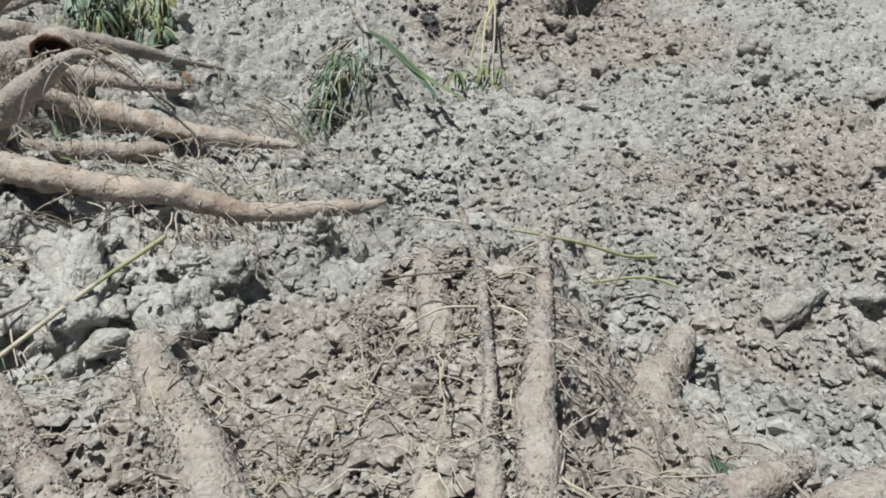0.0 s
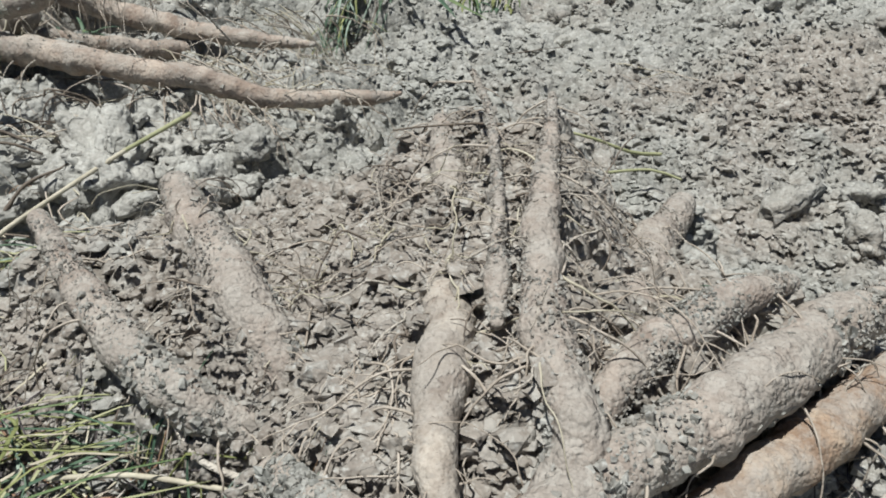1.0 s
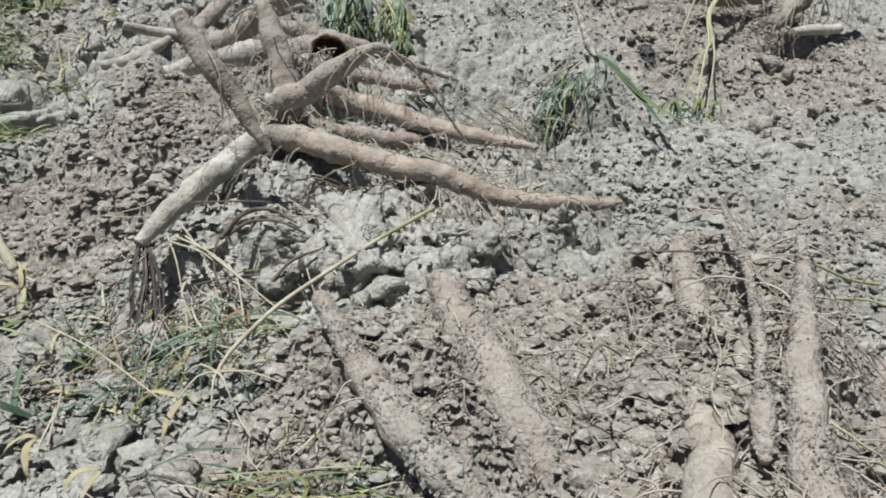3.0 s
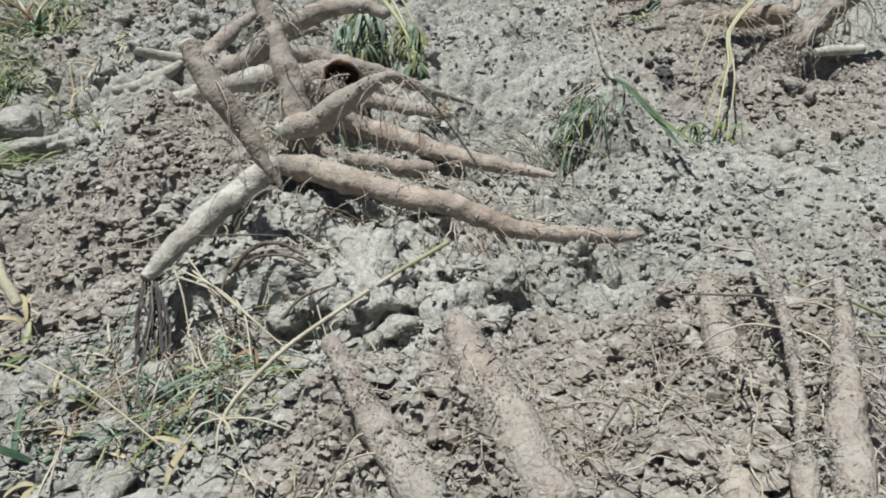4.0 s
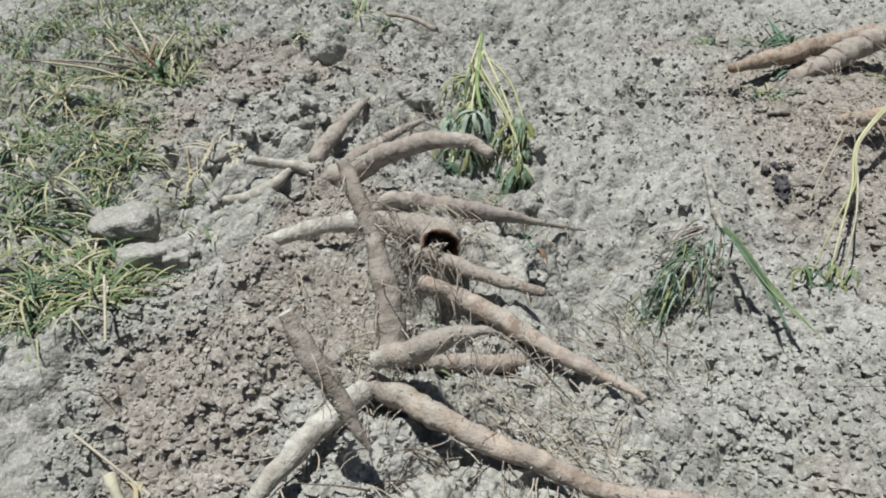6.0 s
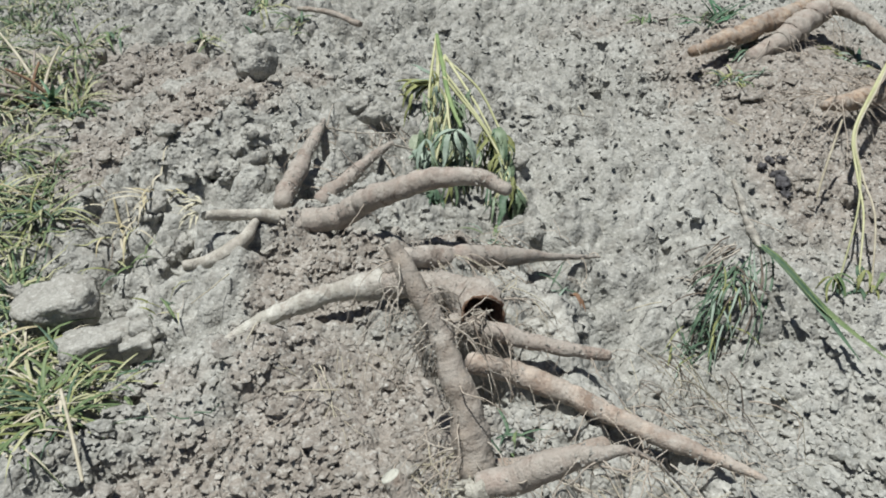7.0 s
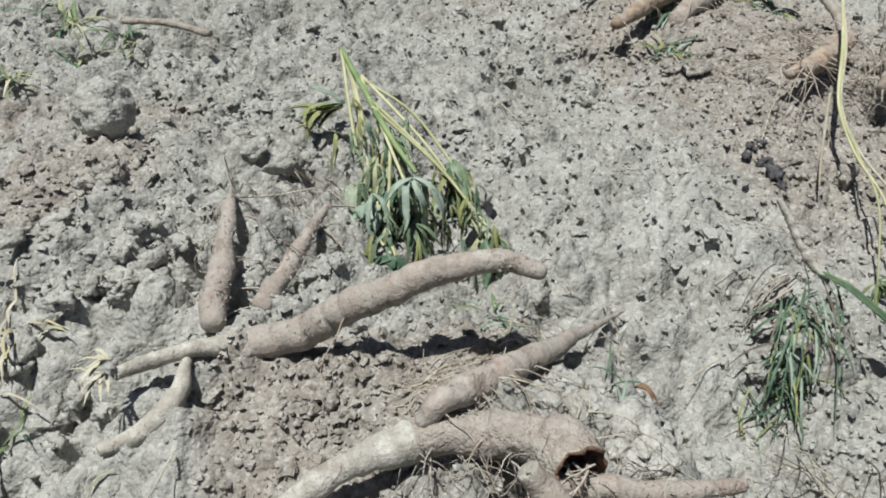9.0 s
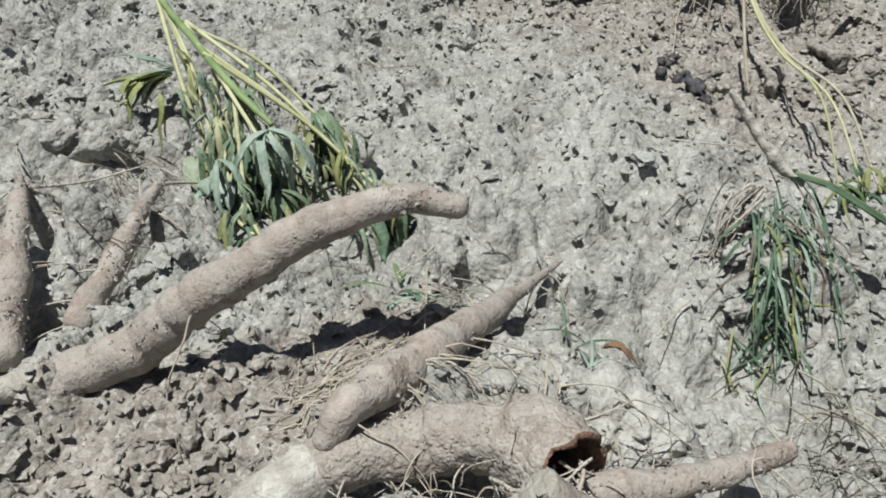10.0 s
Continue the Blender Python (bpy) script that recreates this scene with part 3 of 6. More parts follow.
def settle(ob):
    """Keep the parts where they were built, in world space, under their thing."""
    m = Matrix.Translation(-ob.location)
    for c in ob.children_recursive:
        c.data.transform(m)


def wander(start, way, length, droop, curl=0.5, lift=0.003, steps=9):
    """A wandering line over the ground, for roots and stalks."""
    p, d, line = Vector(start), Vector(way).normalized(), []
    for i in range(steps + 1):
        line.append(p.copy())
        k = curl * (0.9 if rnd.random() < 0.16 else 0.22)
        d = (d + Vector((rnd.gauss(0, k), rnd.gauss(0, k), rnd.gauss(0, 0.7 * k) - droop * 0.5))).normalized()
        p = p + d * (length / steps)
        floor = ground_z(p.x, p.y) + lift
        if p.z < floor:
            p.z = floor
            d.z = max(d.z, 0.05)
    return line


def rootlet(parent, start, way, length, r, mat=ROOTLET, droop=0.25, curl=0.55):
    """A wiry root with a few side roots, one mesh."""
    line = wander(start, way, length, droop, curl, steps=14)
    verts, faces = [], []
    lines = [(line, r)]
    for k in range(rnd.choice((0, 1, 2, 3))):
        at = rnd.randrange(3, len(line) - 2)
        d = (line[at + 1] - line[at]).normalized() + Vector((rnd.gauss(0, 0.7), rnd.gauss(0, 0.7), rnd.gauss(0, 0.3)))
        lines.append((wander(line[at], d, length * rnd.uniform(0.15, 0.4), droop, curl, steps=6), r * 0.6))
    for path, thick in lines:
        v, f, *_ = tube([(*p, thick * (1 - 0.75 * i / len(path))) for i, p in enumerate(path)], 0.012, 5, 0, 0)
        n = len(verts)
        verts += v
        faces += [tuple(a + n for a in q) for q in f]
    return solid("rootlet", verts, faces, mat, parent)


def hairs(limbs, count, lengths, r, droop=0.25, mat=ROOTLET):
    """Fine roots that grow out of the given limbs: pairs of a mesh and its line."""
    for i in range(count):
        parent, pts = rnd.choice(limbs)
        line = curve(pts, 0.01)
        q = line[rnd.randrange(len(line))]
        t = rnd.uniform(0, 2 * math.pi)
        way = Vector((math.cos(t), math.sin(t), rnd.uniform(-0.3, 0.35))).normalized()
        rootlet(parent, Vector(q[:3]) + way * q[3] * 0.9, way, rnd.uniform(*lengths), r * rnd.uniform(0.6, 1.3), mat, droop)


# ---- the cassava plant in front ----
FRONT_STEM = [(0.135, 0.232, 0.135, 0.014), (0.118, 0.200, 0.126, 0.0175), (0.108, 0.168, 0.122, 0.021), (0.100, 0.13, 0.11, 0.021)]


def front_plant():
    ob = thing("cassava_plant", 0.09, 0.2, 0.0, "uprooted cassava plant, soil-caked tubers fanned out on dug earth", "plant", "uprooted cassava plants")
    stem = limb("stem", FRONT_STEM, STEM_DARK, ob, "snapped grey-brown stem", 0.12, 3)
    verts, faces = [], []
    for k, (u, w, up) in enumerate([(-0.0112, 0.0034, 0.000), (-0.0052, 0.0034, 0.006), (0.0006, 0.0034, 0.003), (0.0060, 0.0030, -0.006), (0.0108, 0.0026, 0.001)]):
        h, n = 0.150 + 0.004 * math.cos(u * 90), len(verts)
        for i, (y, e) in enumerate(((0.190 + up, 0.55), (0.186 + up, 0.9), (0.178, 1.0), (0.165, 1.02), (0.13, 1.0))):
            x, z = 0.0845 + (0.165 - y) * 0.10 + u, h + rnd.uniform(-0.0008, 0.0008) - (0.003 if i == 0 else 0)
            verts += [Vector((x - w * e, y + rnd.uniform(-0.002, 0.002), z - 0.014)), Vector((x - w * e, y, z - 0.0006)), Vector((x, y + rnd.uniform(-0.001, 0.002), z)), Vector((x + w * e, y, z - 0.0006)), Vector((x + w * e, y + rnd.uniform(-0.002, 0.002), z - 0.014))]
        for i in range(4):
            for j in range(4):
                q = n + i * 5 + j
                faces.append((q, q + 1, q + 6, q + 5))
        faces += [tuple(n + j for j in range(4, -1, -1)), tuple(n + 20 + j for j in range(5))]
    solid("split_wood", verts, faces, SPLIT, ob, "greenish white split wood of the snapped stem", False)
    for k, line in enumerate([[(0.128, 0.196, 0.122, 0.011), (0.165, 0.203, 0.112, 0.010), (0.200, 0.222, 0.104, 0.007), (0.228, 0.246, 0.094, 0.004)], [(0.122, 0.178, 0.112, 0.010), (0.150, 0.182, 0.098, 0.008), (0.178, 0.190, 0.080, 0.005), (0.20, 0.196, 0.055, 0.003)]]):
        limb("root", line, BARK, ob, "dark brown side root below the thick tuber", 0.25, 80 + k, sides=14)
    grown = []
    for i, (key, (pts, mat, first)) in enumerate(FRONT.items()):
        grown.append((limb("tuber", pts, mat, ob, FRONT_LABELS.get(key, ""), 0.11, i, first, "round", FLESH), pts))
    hairs(grown, 150, (0.05, 0.16), 0.0010, 0.35)
    for i in range(150):
        x, y = rnd.gauss(0.04, 0.13), rnd.gauss(0.43, 0.09)
        t = rnd.uniform(0, 6.28)
        rootlet(ob, (x, y, ground_z(x, y) + 0.012), (math.cos(t), math.sin(t), 0.5), rnd.uniform(0.03, 0.16), rnd.uniform(0.0005, 0.0013), rnd.choice((ROOTLET, ROOTLET, PALE_WOOD, PALE_WOOD, STRAW, DARK_ROOT)), 0.3, 1.0)
    settle(ob)
    return ob


# ---- the cassava plant in the middle ----
MIDDLE = {}
MIDDLE["post"] = ([(-0.693, 1.145, 0.412, 0.0105), (-0.652, 1.122, 0.36, 0.0148), (-0.606, 1.088, 0.29, 0.0175), (-0.575, 1.053, 0.225, 0.0215), (-0.553, 1.021, 0.165, 0.026)], STEM_GREY, "flat")
MIDDLE["upturned"] = ([(-0.536, 0.961, 0.2, 0.0168), (-0.489, 0.97, 0.215, 0.0181), (-0.446, 0.975, 0.25, 0.0163), (-0.401, 0.971, 0.28, 0.0100), (-0.37, 0.977, 0.285, 0.0046), (-0.329, 1.005, 0.24, 0.0018), (-0.267, 1.064, 0.12, 0.0012)], TUBER_BROWN, "flat")
MIDDLE["leaning"] = ([(-0.607, 0.831, 0.346, 0.0105), (-0.580, 0.825, 0.312, 0.0144), (-0.540, 0.816, 0.260, 0.0148), (-0.502, 0.808, 0.210, 0.0092), (-0.477, 0.802, 0.178, 0.0034)], STEM_GREY, "flat")
MIDDLE["long"] = ([(-0.547, 0.949, 0.15, 0.0190), (-0.439, 0.933, 0.143, 0.0195), (-0.34, 0.922, 0.130, 0.0158), (-0.275, 0.925, 0.122, 0.0168), (-0.21, 0.929, 0.1, 0.0140), (-0.127, 0.95, 0.09, 0.0118), (-0.051, 0.984, 0.08, 0.0092), (-0.019, 0.999, 0.08, 0.0031)], TUBER_TAN, "round")
MIDDLE["slim"] = ([(-0.600, 1.25, 0.135, 0.0171), (-0.532, 1.275, 0.10, 0.0180), (-0.424, 1.251, 0.088, 0.0164), (-0.361, 1.222, 0.086, 0.0152), (-0.303, 1.20, 0.086, 0.0136), (-0.215, 1.168, 0.092, 0.0100), (-0.167, 1.142, 0.098, 0.0042)], TUBER_TAN, "round")
MIDDLE["low"] = ([(-0.537, 1.045, 0.13, 0.0159), (-0.472, 1.101, 0.1, 0.0164), (-0.39, 1.182, 0.07, 0.0139)], TUBER_TAN, "round")
MIDDLE["rear"] = ([(-0.646, 1.309, 0.16, 0.0152), (-0.581, 1.317, 0.15, 0.0160), (-0.499, 1.312, 0.138, 0.0132), (-0.397, 1.327, 0.122, 0.0088)], TUBER_BROWN, "round")
PALE_STEM = [(-0.556, 0.929, 0.15, 0.0184), (-0.59, 0.9, 0.12, 0.0218), (-0.613, 0.839, 0.1, 0.0196), (-0.633, 0.776, 0.08, 0.0145), (-0.646, 0.725, 0.06, 0.0088)]
PALE_ROOT = [(-1.034, 1.273, 0.08, 0.0089), (-0.998, 1.308, 0.095, 0.0136), (-0.927, 1.361, 0.115, 0.0165), (-0.841, 1.398, 0.135, 0.0222), (-0.80, 1.404, 0.143, 0.028)]
BROKEN_ROOT = [(-0.825, 1.40, 0.138, 0.022), (-0.748, 1.410, 0.146, 0.026), (-0.680, 1.400, 0.158, 0.028), (-0.632, 1.370, 0.168, 0.032), (-0.604, 1.327, 0.173, 0.037)]


def middle_plant():
    ob = thing("cassava_plant", -0.57, 1.03, 0.0, "uprooted cassava plant with upright stump, tan tubers and broken root", "plant", "uprooted cassava plants")
    grown = []
    for i, (key, (pts, mat, first)) in enumerate(MIDDLE.items()):
        made = limb("stem" if key == "post" else "tuber", pts, mat, ob, "bare upright stem stump" if key == "post" else "", 0.10, 20 + i, first, "round", SPLIT if key == "leaning" else SPLINTERED if key == "upturned" else CUT)
        grown.append((made, pts))
    limb("stem", PALE_STEM, STEM_BLEACHED, ob, "pale grey stem lying on clods", 0.09, 31, "round", "flat")
    limb("stem", PALE_ROOT, STEM_BLEACHED, ob, "pale grey stem lying on brown earth", 0.09, 32, "flat", "round")
    made = limb("tuber", BROKEN_ROOT, TUBER_DIRTY, ob, "thick root broken open, brown inside", 0.16, 33, "round", "hollow", ROT, 32, 0.005)
    grown.append((made, BROKEN_ROOT))
    hairs(grown, 110, (0.05, 0.16), 0.0010, 0.35)
    hairs(grown[-1:], 46, (0.05, 0.15), 0.0012, 0.5, PALE_WOOD)
    hairs(grown[:1], 34, (0.05, 0.15), 0.0013, 0.4, PALE_WOOD)
    hairs(grown[3:7], 40, (0.08, 0.22), 0.0009, 0.3, PALE_WOOD)
    # the snapped stem shows a ragged pale knob of splinters
    knob = [(-0.560, 0.962, 0.190, 0.010), (-0.549, 0.958, 0.198, 0.0145), (-0.536, 0.956, 0.201, 0.0135), (-0.526, 0.955, 0.200, 0.009)]
    limb("split_wood", knob, SPLINTERED, ob, "pale splintered wood where the stem snapped", 0.75, 37, "flat", "flat", SPLINTERED, 20, 0.003)
    for k in range(9):
        a = Vector((-0.552 + rnd.gauss(0, 0.004), 0.957 + rnd.gauss(0, 0.007), 0.196 + rnd.gauss(0, 0.006)))
        b = a + Vector((rnd.uniform(-0.020, -0.006), rnd.gauss(-0.004, 0.006), rnd.gauss(0.002, 0.008)))
        v, f, *_ = tube([(*a, 0.0032), (*a.lerp(b, 0.6), 0.0022), (*b, 0.0006)], 0.004, 6, 0.2, k)
        solid("splinter", v, f, SPLINTERED, ob)
    settle(ob)
    return ob


# ---- the cassava plant behind ----
REAR = {}
REAR["arched"] = ([(-1.053, 1.659, 0.08, 0.0214), (-0.984, 1.653, 0.105, 0.0257), (-0.905, 1.633, 0.16, 0.0262), (-0.827, 1.619, 0.21, 0.0226), (-0.746, 1.62, 0.245, 0.0196), (-0.667, 1.621, 0.255, 0.0169), (-0.61, 1.604, 0.245, 0.0126)], TUBER_BROWN)
REAR["upper"] = ([(-1.114, 2.003, 0.15, 0.0045), (-1.104, 1.918, 0.148, 0.0130), (-1.1, 1.83, 0.138, 0.0180), (-1.103, 1.743, 0.115, 0.0235), (-1.102, 1.695, 0.1, 0.02)], TUBER_BROWN)
REAR["small"] = ([(-0.938, 1.977, 0.12, 0.0055), (-0.97, 1.887, 0.115, 0.0125), (-1.0, 1.81, 0.102, 0.0170), (-1.033, 1.747, 0.085, 0.0190)], TUBER_BROWN)
REAR["pointed"] = ([(-0.428, 1.778, 0.004, 0.0028), (-0.520, 1.672, 0.062, 0.0085), (-0.605, 1.570, 0.122, 0.0175), (-0.698, 1.479, 0.165, 0.0225), (-0.751, 1.43, 0.19, 0.0187), (-0.78, 1.413, 0.17, 0.0124)], TUBER_BROWN)
REAR_STEM = [(-1.05, 1.656, 0.09, 0.0182), (-1.115, 1.632, 0.105, 0.0131), (-1.170, 1.596, 0.12, 0.011), (-1.205, 1.555, 0.138, 0.0098)]
REAR_BRANCH = [(-1.127, 1.611, 0.1, 0.0084), (-1.134, 1.554, 0.09, 0.0146), (-1.173, 1.511, 0.07, 0.0143), (-1.228, 1.488, 0.06, 0.011)]


def rear_plant():
    ob = thing("cassava_plant", -0.98, 1.65, 0.0, "uprooted cassava plant with one arched brown tuber", "plant", "uprooted cassava plants")
    grown = []
    for i, (pts, mat) in enumerate(REAR.values()):
        made = limb("tuber", pts, mat, ob, "long arched brown tuber" if i == 0 else "", 0.05, 40 + i)
        grown.append((made, pts))
    limb("stem", REAR_STEM, STEM_PALE, ob, "pale splintered stem", 0.1, 51, "round", "flat")
    limb("stem", REAR_BRANCH, STEM_PALE, ob, "pale splintered stem", 0.1, 52, "round", "flat")
    hairs(grown, 34, (0.06, 0.2), 0.0012)
    for line in [[(-1.120, 2.040, 0.118, 0.0020), (-1.165, 2.19, 0.09, 0.0014), (-1.21, 2.40, 0.05, 0.0009)], [(-1.108, 1.985, 0.14, 0.0022), (-1.04, 2.03, 0.11, 0.0018), (-0.955, 2.07, 0.10, 0.0010)], [(-0.940, 1.975, 0.118, 0.0030), (-0.90, 2.01, 0.09, 0.0018), (-0.86, 2.02, 0.07, 0.0010)]]:
        v, f, *_ = tube(line, 0.012, 7, 0.15, 5)
        solid("rootlet", v, f, PALE_WOOD, grown[1][0], "thin pale root tail")
    settle(ob)
    return ob


# ---- the cassava plant far off ----
FAR = [[(-0.23, 2.792, 0.11, 0.016), (-0.091, 2.914, 0.13, 0.030), (0.064, 3.088, 0.15, 0.0285), (0.194, 3.249, 0.16, 0.0185)],
       [(-0.046, 2.866, 0.08, 0.024), (0.072, 2.992, 0.12, 0.036), (0.209, 3.224, 0.15, 0.0368)],
       [(0.088, 2.425, 0.128, 0.013), (0.180, 2.485, 0.13, 0.025), (0.302, 2.61, 0.12, 0.0272)]]


def far_plant():
    ob = thing("cassava_plant", 0.15, 2.9, 0.0, "uprooted cassava plant, orange-brown tubers in reddish earth", "plant", "uprooted cassava plants")
    grown = []
    for i, pts in enumerate(FAR):
        made = limb("tuber", [(x, y, z - 0.012, r) for x, y, z, r in pts], (TUBER_PEELED, TUBER_BROWN, TUBER_PEELED)[i], ob, "", 0.10, 60 + i)
        grown.append((made, pts))
    hairs(grown, 50, (0.1, 0.30), 0.0016)
    hairs(grown[2:], 34, (0.12, 0.32), 0.0016)
    hanging = [(0.54, 2.66, 0.25, 0.040), (0.47, 2.59, 0.19, 0.036), (0.40, 2.52, 0.12, 0.027), (0.335, 2.455, 0.055, 0.017)]
    made = limb("stem", hanging, STEM_GREY, ob, "thick grey stem base hung with roots", 0.30, 67)
    hairs([(made, hanging)], 60, (0.06, 0.22), 0.0022, 0.45, PALE_WOOD)
    stick = [(0.375, 2.375, 0.055, 0.012), (0.43, 2.40, 0.06, 0.015), (0.50, 2.43, 0.06, 0.014)]
    limb("stem", stick, STEM_BLEACHED, ob, "short pale cut stem", 0.08, 68, "flat", "flat", SPLIT, 14)
    limb("stem", [(0.19, 3.22, 0.15, 0.026), (0.30, 3.05, 0.14, 0.018), (0.36, 2.85, 0.11, 0.013), (0.31, 2.63, 0.10, 0.010)], STEM_GREY, ob, "grey-brown stem hung with roots", 0.16, 66)
    settle(ob)
    return ob


PLANTS = [front_plant(), middle_plant(), rear_plant(), far_plant()]


# ---- clods of earth ----
def ball(level):
    bm = bmesh.new()
    bmesh.ops.create_icosphere(bm, subdivisions=level, radius=1)
    v = np.array([p.co[:] for p in bm.verts])
    f = np.array([[p.index for p in q.verts] for q in bm.faces])
    bm.free()
    return v, f


BALLS = {n: ball(n) for n in (1, 2, 3, 4)}
CORNERS = [(a, b, c) for a in (-1.0, 1.0) for b in (-1.0, 1.0) for c in (-1.0, 1.0)]
SIDES = [(0, 1, 3), (0, 3, 2), (4, 6, 7), (4, 7, 5), (0, 4, 5), (0, 5, 1), (2, 3, 7), (2, 7, 6), (0, 2, 6), (0, 6, 4), (1, 5, 7), (1, 7, 3)]
BALLS[0] = (np.array(CORNERS), np.array(SIDES))
dice = np.random.RandomState(5)


def block(level, planes=9, sharp=0.75, rough=0.10):
    """A lump of earth: an uneven ball cut by a few flat breaks."""
    v, f = BALLS[level]
    if level == 0:
        return v * dice.uniform(0.45, 0.85, (8, 1)) + dice.normal(0, 0.12, (8, 3))
    n = dice.normal(size=(planes, 3))
    n /= np.linalg.norm(n, axis=1)[:, None]
    h = dice.uniform(0.55, 1.0, planes)
    reach = np.where(v @ n.T > 0.05, h / np.maximum(v @ n.T, 0.05), 9).min(1)
    r = sharp * np.minimum(reach, 1.15) + (1 - sharp)
    if level > 2:
        off = Vector(dice.uniform(0, 50, 3))
        r = r + rough * np.array([1.3 * noise.noise(Vector(p) * 2.2 + off) - 1.3 * abs(noise.noise(Vector(p) * 4.5 + off)) - 0.9 * abs(noise.noise(Vector(p) * 9 + off)) + 0.8 * noise.noise(Vector(p) * 17 + off) for p in v])
    else:
        r = r + dice.normal(0, rough * 0.7, len(v))
    return v * r[:, None]


def turns(count):
    q = dice.normal(size=(count, 4))
    q /= np.linalg.norm(q, axis=1)[:, None]
    a, b, c, d = q.T
    return np.stack([np.stack([1 - 2 * (c * c + d * d), 2 * (b * c - a * d), 2 * (b * d + a * c)], -1),
                     np.stack([2 * (b * c + a * d), 1 - 2 * (b * b + d * d), 2 * (c * d - a * b)], -1),
                     np.stack([2 * (b * d - a * c), 2 * (c * d + a * b), 1 - 2 * (b * b + c * c)], -1)], 1)


def heights(x, y):
    i = np.clip(np.searchsorted(GX, x), 1, NX - 1)
    j = np.clip(np.searchsorted(GY, y), 1, NY - 1)
    return ZZ[j, i]


def crumbs(name, count, low, high, level, label, sink=0.25, kinds=12, flat=False):
    """Loose crumbs strewn over the whole dug field, thicker where it is coarse."""
    y = 0.08 + 4.7 * dice.uniform(0, 1, count * 4) ** 1.55
    x = dice.uniform(-1, 1, count * 4) * (0.55 + 0.50 * y) - 0.22 * y
    keep = 0.40 + 0.9 * rough_noise(x * 3, y * 3, 77, 3) + 0.45 * np.clip(1.4 - y, 0, 1) + 0.25 * damp_at(x, y)
    keep = keep * (1 - 0.45 * np.clip(-2 * damp_at(x, y), 0, 1) * (x > -0.9))
    keep = keep * (1 - 0.35 * np.clip((y - 1.2) / 0.8, 0, 1))
    if low < 0.003:
        keep = keep * (1 + 1.5 * fine_earth(x, y))
    elif low < 0.008:
        keep = keep * (1 - 0.6 * fine_earth(x, y))
    else:
        keep = keep * (1 - 0.97 * np.clip(1.6 * fine_earth(x, y), 0, 1))
    ok = dice.uniform(0, 1, count * 4) < keep
    x, y = x[ok][:count], y[ok][:count]
    n = len(x)
    size = low * (high / low) ** (dice.uniform(0, 1, n) ** 2.2)
    shape = np.stack([block(level, rough=0.30) for _ in range(kinds)])
    v = shape[dice.randint(0, kinds, n)]
    v = np.einsum("nij,nkj->nki", turns(n), v * dice.uniform(0.65, 1.25, (n, 1, 3)))
    v = v * size[:, None, None] * np.array((1, 1, 0.55))
    v = v + np.stack([x, y, heights(x, y) + size * (0.45 - sink)], -1)[:, None, :]
    f = BALLS[level][1]
    k = len(BALLS[level][0])
    faces = (f[None] + (np.arange(n) * k)[:, None, None]).reshape(-1, 3)
    me = fast_mesh(name, v.reshape(-1, 3), faces, SOIL, not flat)
    set_damp(me, np.repeat(damp_at(x, y), k))
    return tagged(new(name, me), label, "soil crumbs", kind="stuff")


crumbs("soil_crumbs", 62000, 0.0020, 0.0065, 0, "fine loose crumbs of dry grey soil", flat=True)
crumbs("soil_crumbs", 36000, 0.0045, 0.0125, 1, "loose crumbs of dry grey soil", flat=True)
crumbs("small_clods", 3000, 0.009, 0.024, 2, "small ragged clods of dry grey soil", kinds=40, sink=0.40, flat=True)


def clod(x, y, r, shape=(1, 1, 0.75), lift=0.15, label="dry grey clod of broken clay soil", level=3, smoothness=0.95, rough=0.32, damp=None):
    v = block(level, 10, smoothness, rough) * np.array(shape) * r
    t = dice.uniform(0, 6.28)
    c, s = math.cos(t), math.sin(t)
    v = v @ np.array([[c, -s, 0], [s, c, 0], [0, 0, 1]]).T
    me = fast_mesh("clod", v, BALLS[level][1], SOIL)
    set_damp(me, np.full(len(v), float(damp_at(np.array([x]), np.array([y]))[0]) if damp is None else damp))
    ob = tagged(new("clod", me), label, "clod", "clods of earth")
    ob.location = (x, y, ground_z(x, y) + r * lift)
    return ob


# the larger clods that stand out: x, y, radius
clod(-0.098, 0.945, 0.034, (0.8, 0.9, 1.0), 0.5, "angular grey clod below a tuber tip", 4)
clod(-0.055, 0.955, 0.020, (0.6, 0.7, 1.2), 0.5)
clod(-0.185, 0.835, 0.032, (1.1, 0.9, 0.8), 0.4)
clod(0.09, 0.93, 0.036, (1.1, 0.8, 0.8), 0.3)
for x, y, r, f in [(-0.335, 0.765, 0.064, 0.9), (-0.385, 0.835, 0.046, 0.8), (-0.305, 0.855, 0.040, 0.7), (-0.268, 0.775, 0.032, 0.9), (-0.445, 0.85, 0.030, 0.7), (-0.50, 0.80, 0.030, 0.7), (-0.44, 0.78, 0.026, 0.8),
                   (-0.395, 0.765, 0.030, 0.8), (-0.30, 0.715, 0.030, 0.8), (-0.23, 0.83, 0.026, 0.8), (-0.345, 0.71, 0.024, 0.9)]:
    clod(x, y, r, (1.2, 1.0, f), -0.1, "cracked angular block of grey clay", 4, 1.0, 0.30)
clod(0.43, 0.27, 0.075, (1.2, 0.9, 0.6), 0.2, "wide grey clod under the tubers", 4)
clod(-1.43, 2.30, 0.074, (1.0, 0.95, 0.85), 0.4, "large round clod on open soil", 4, 0.7, 0.10, -0.2).location.z = 0.165
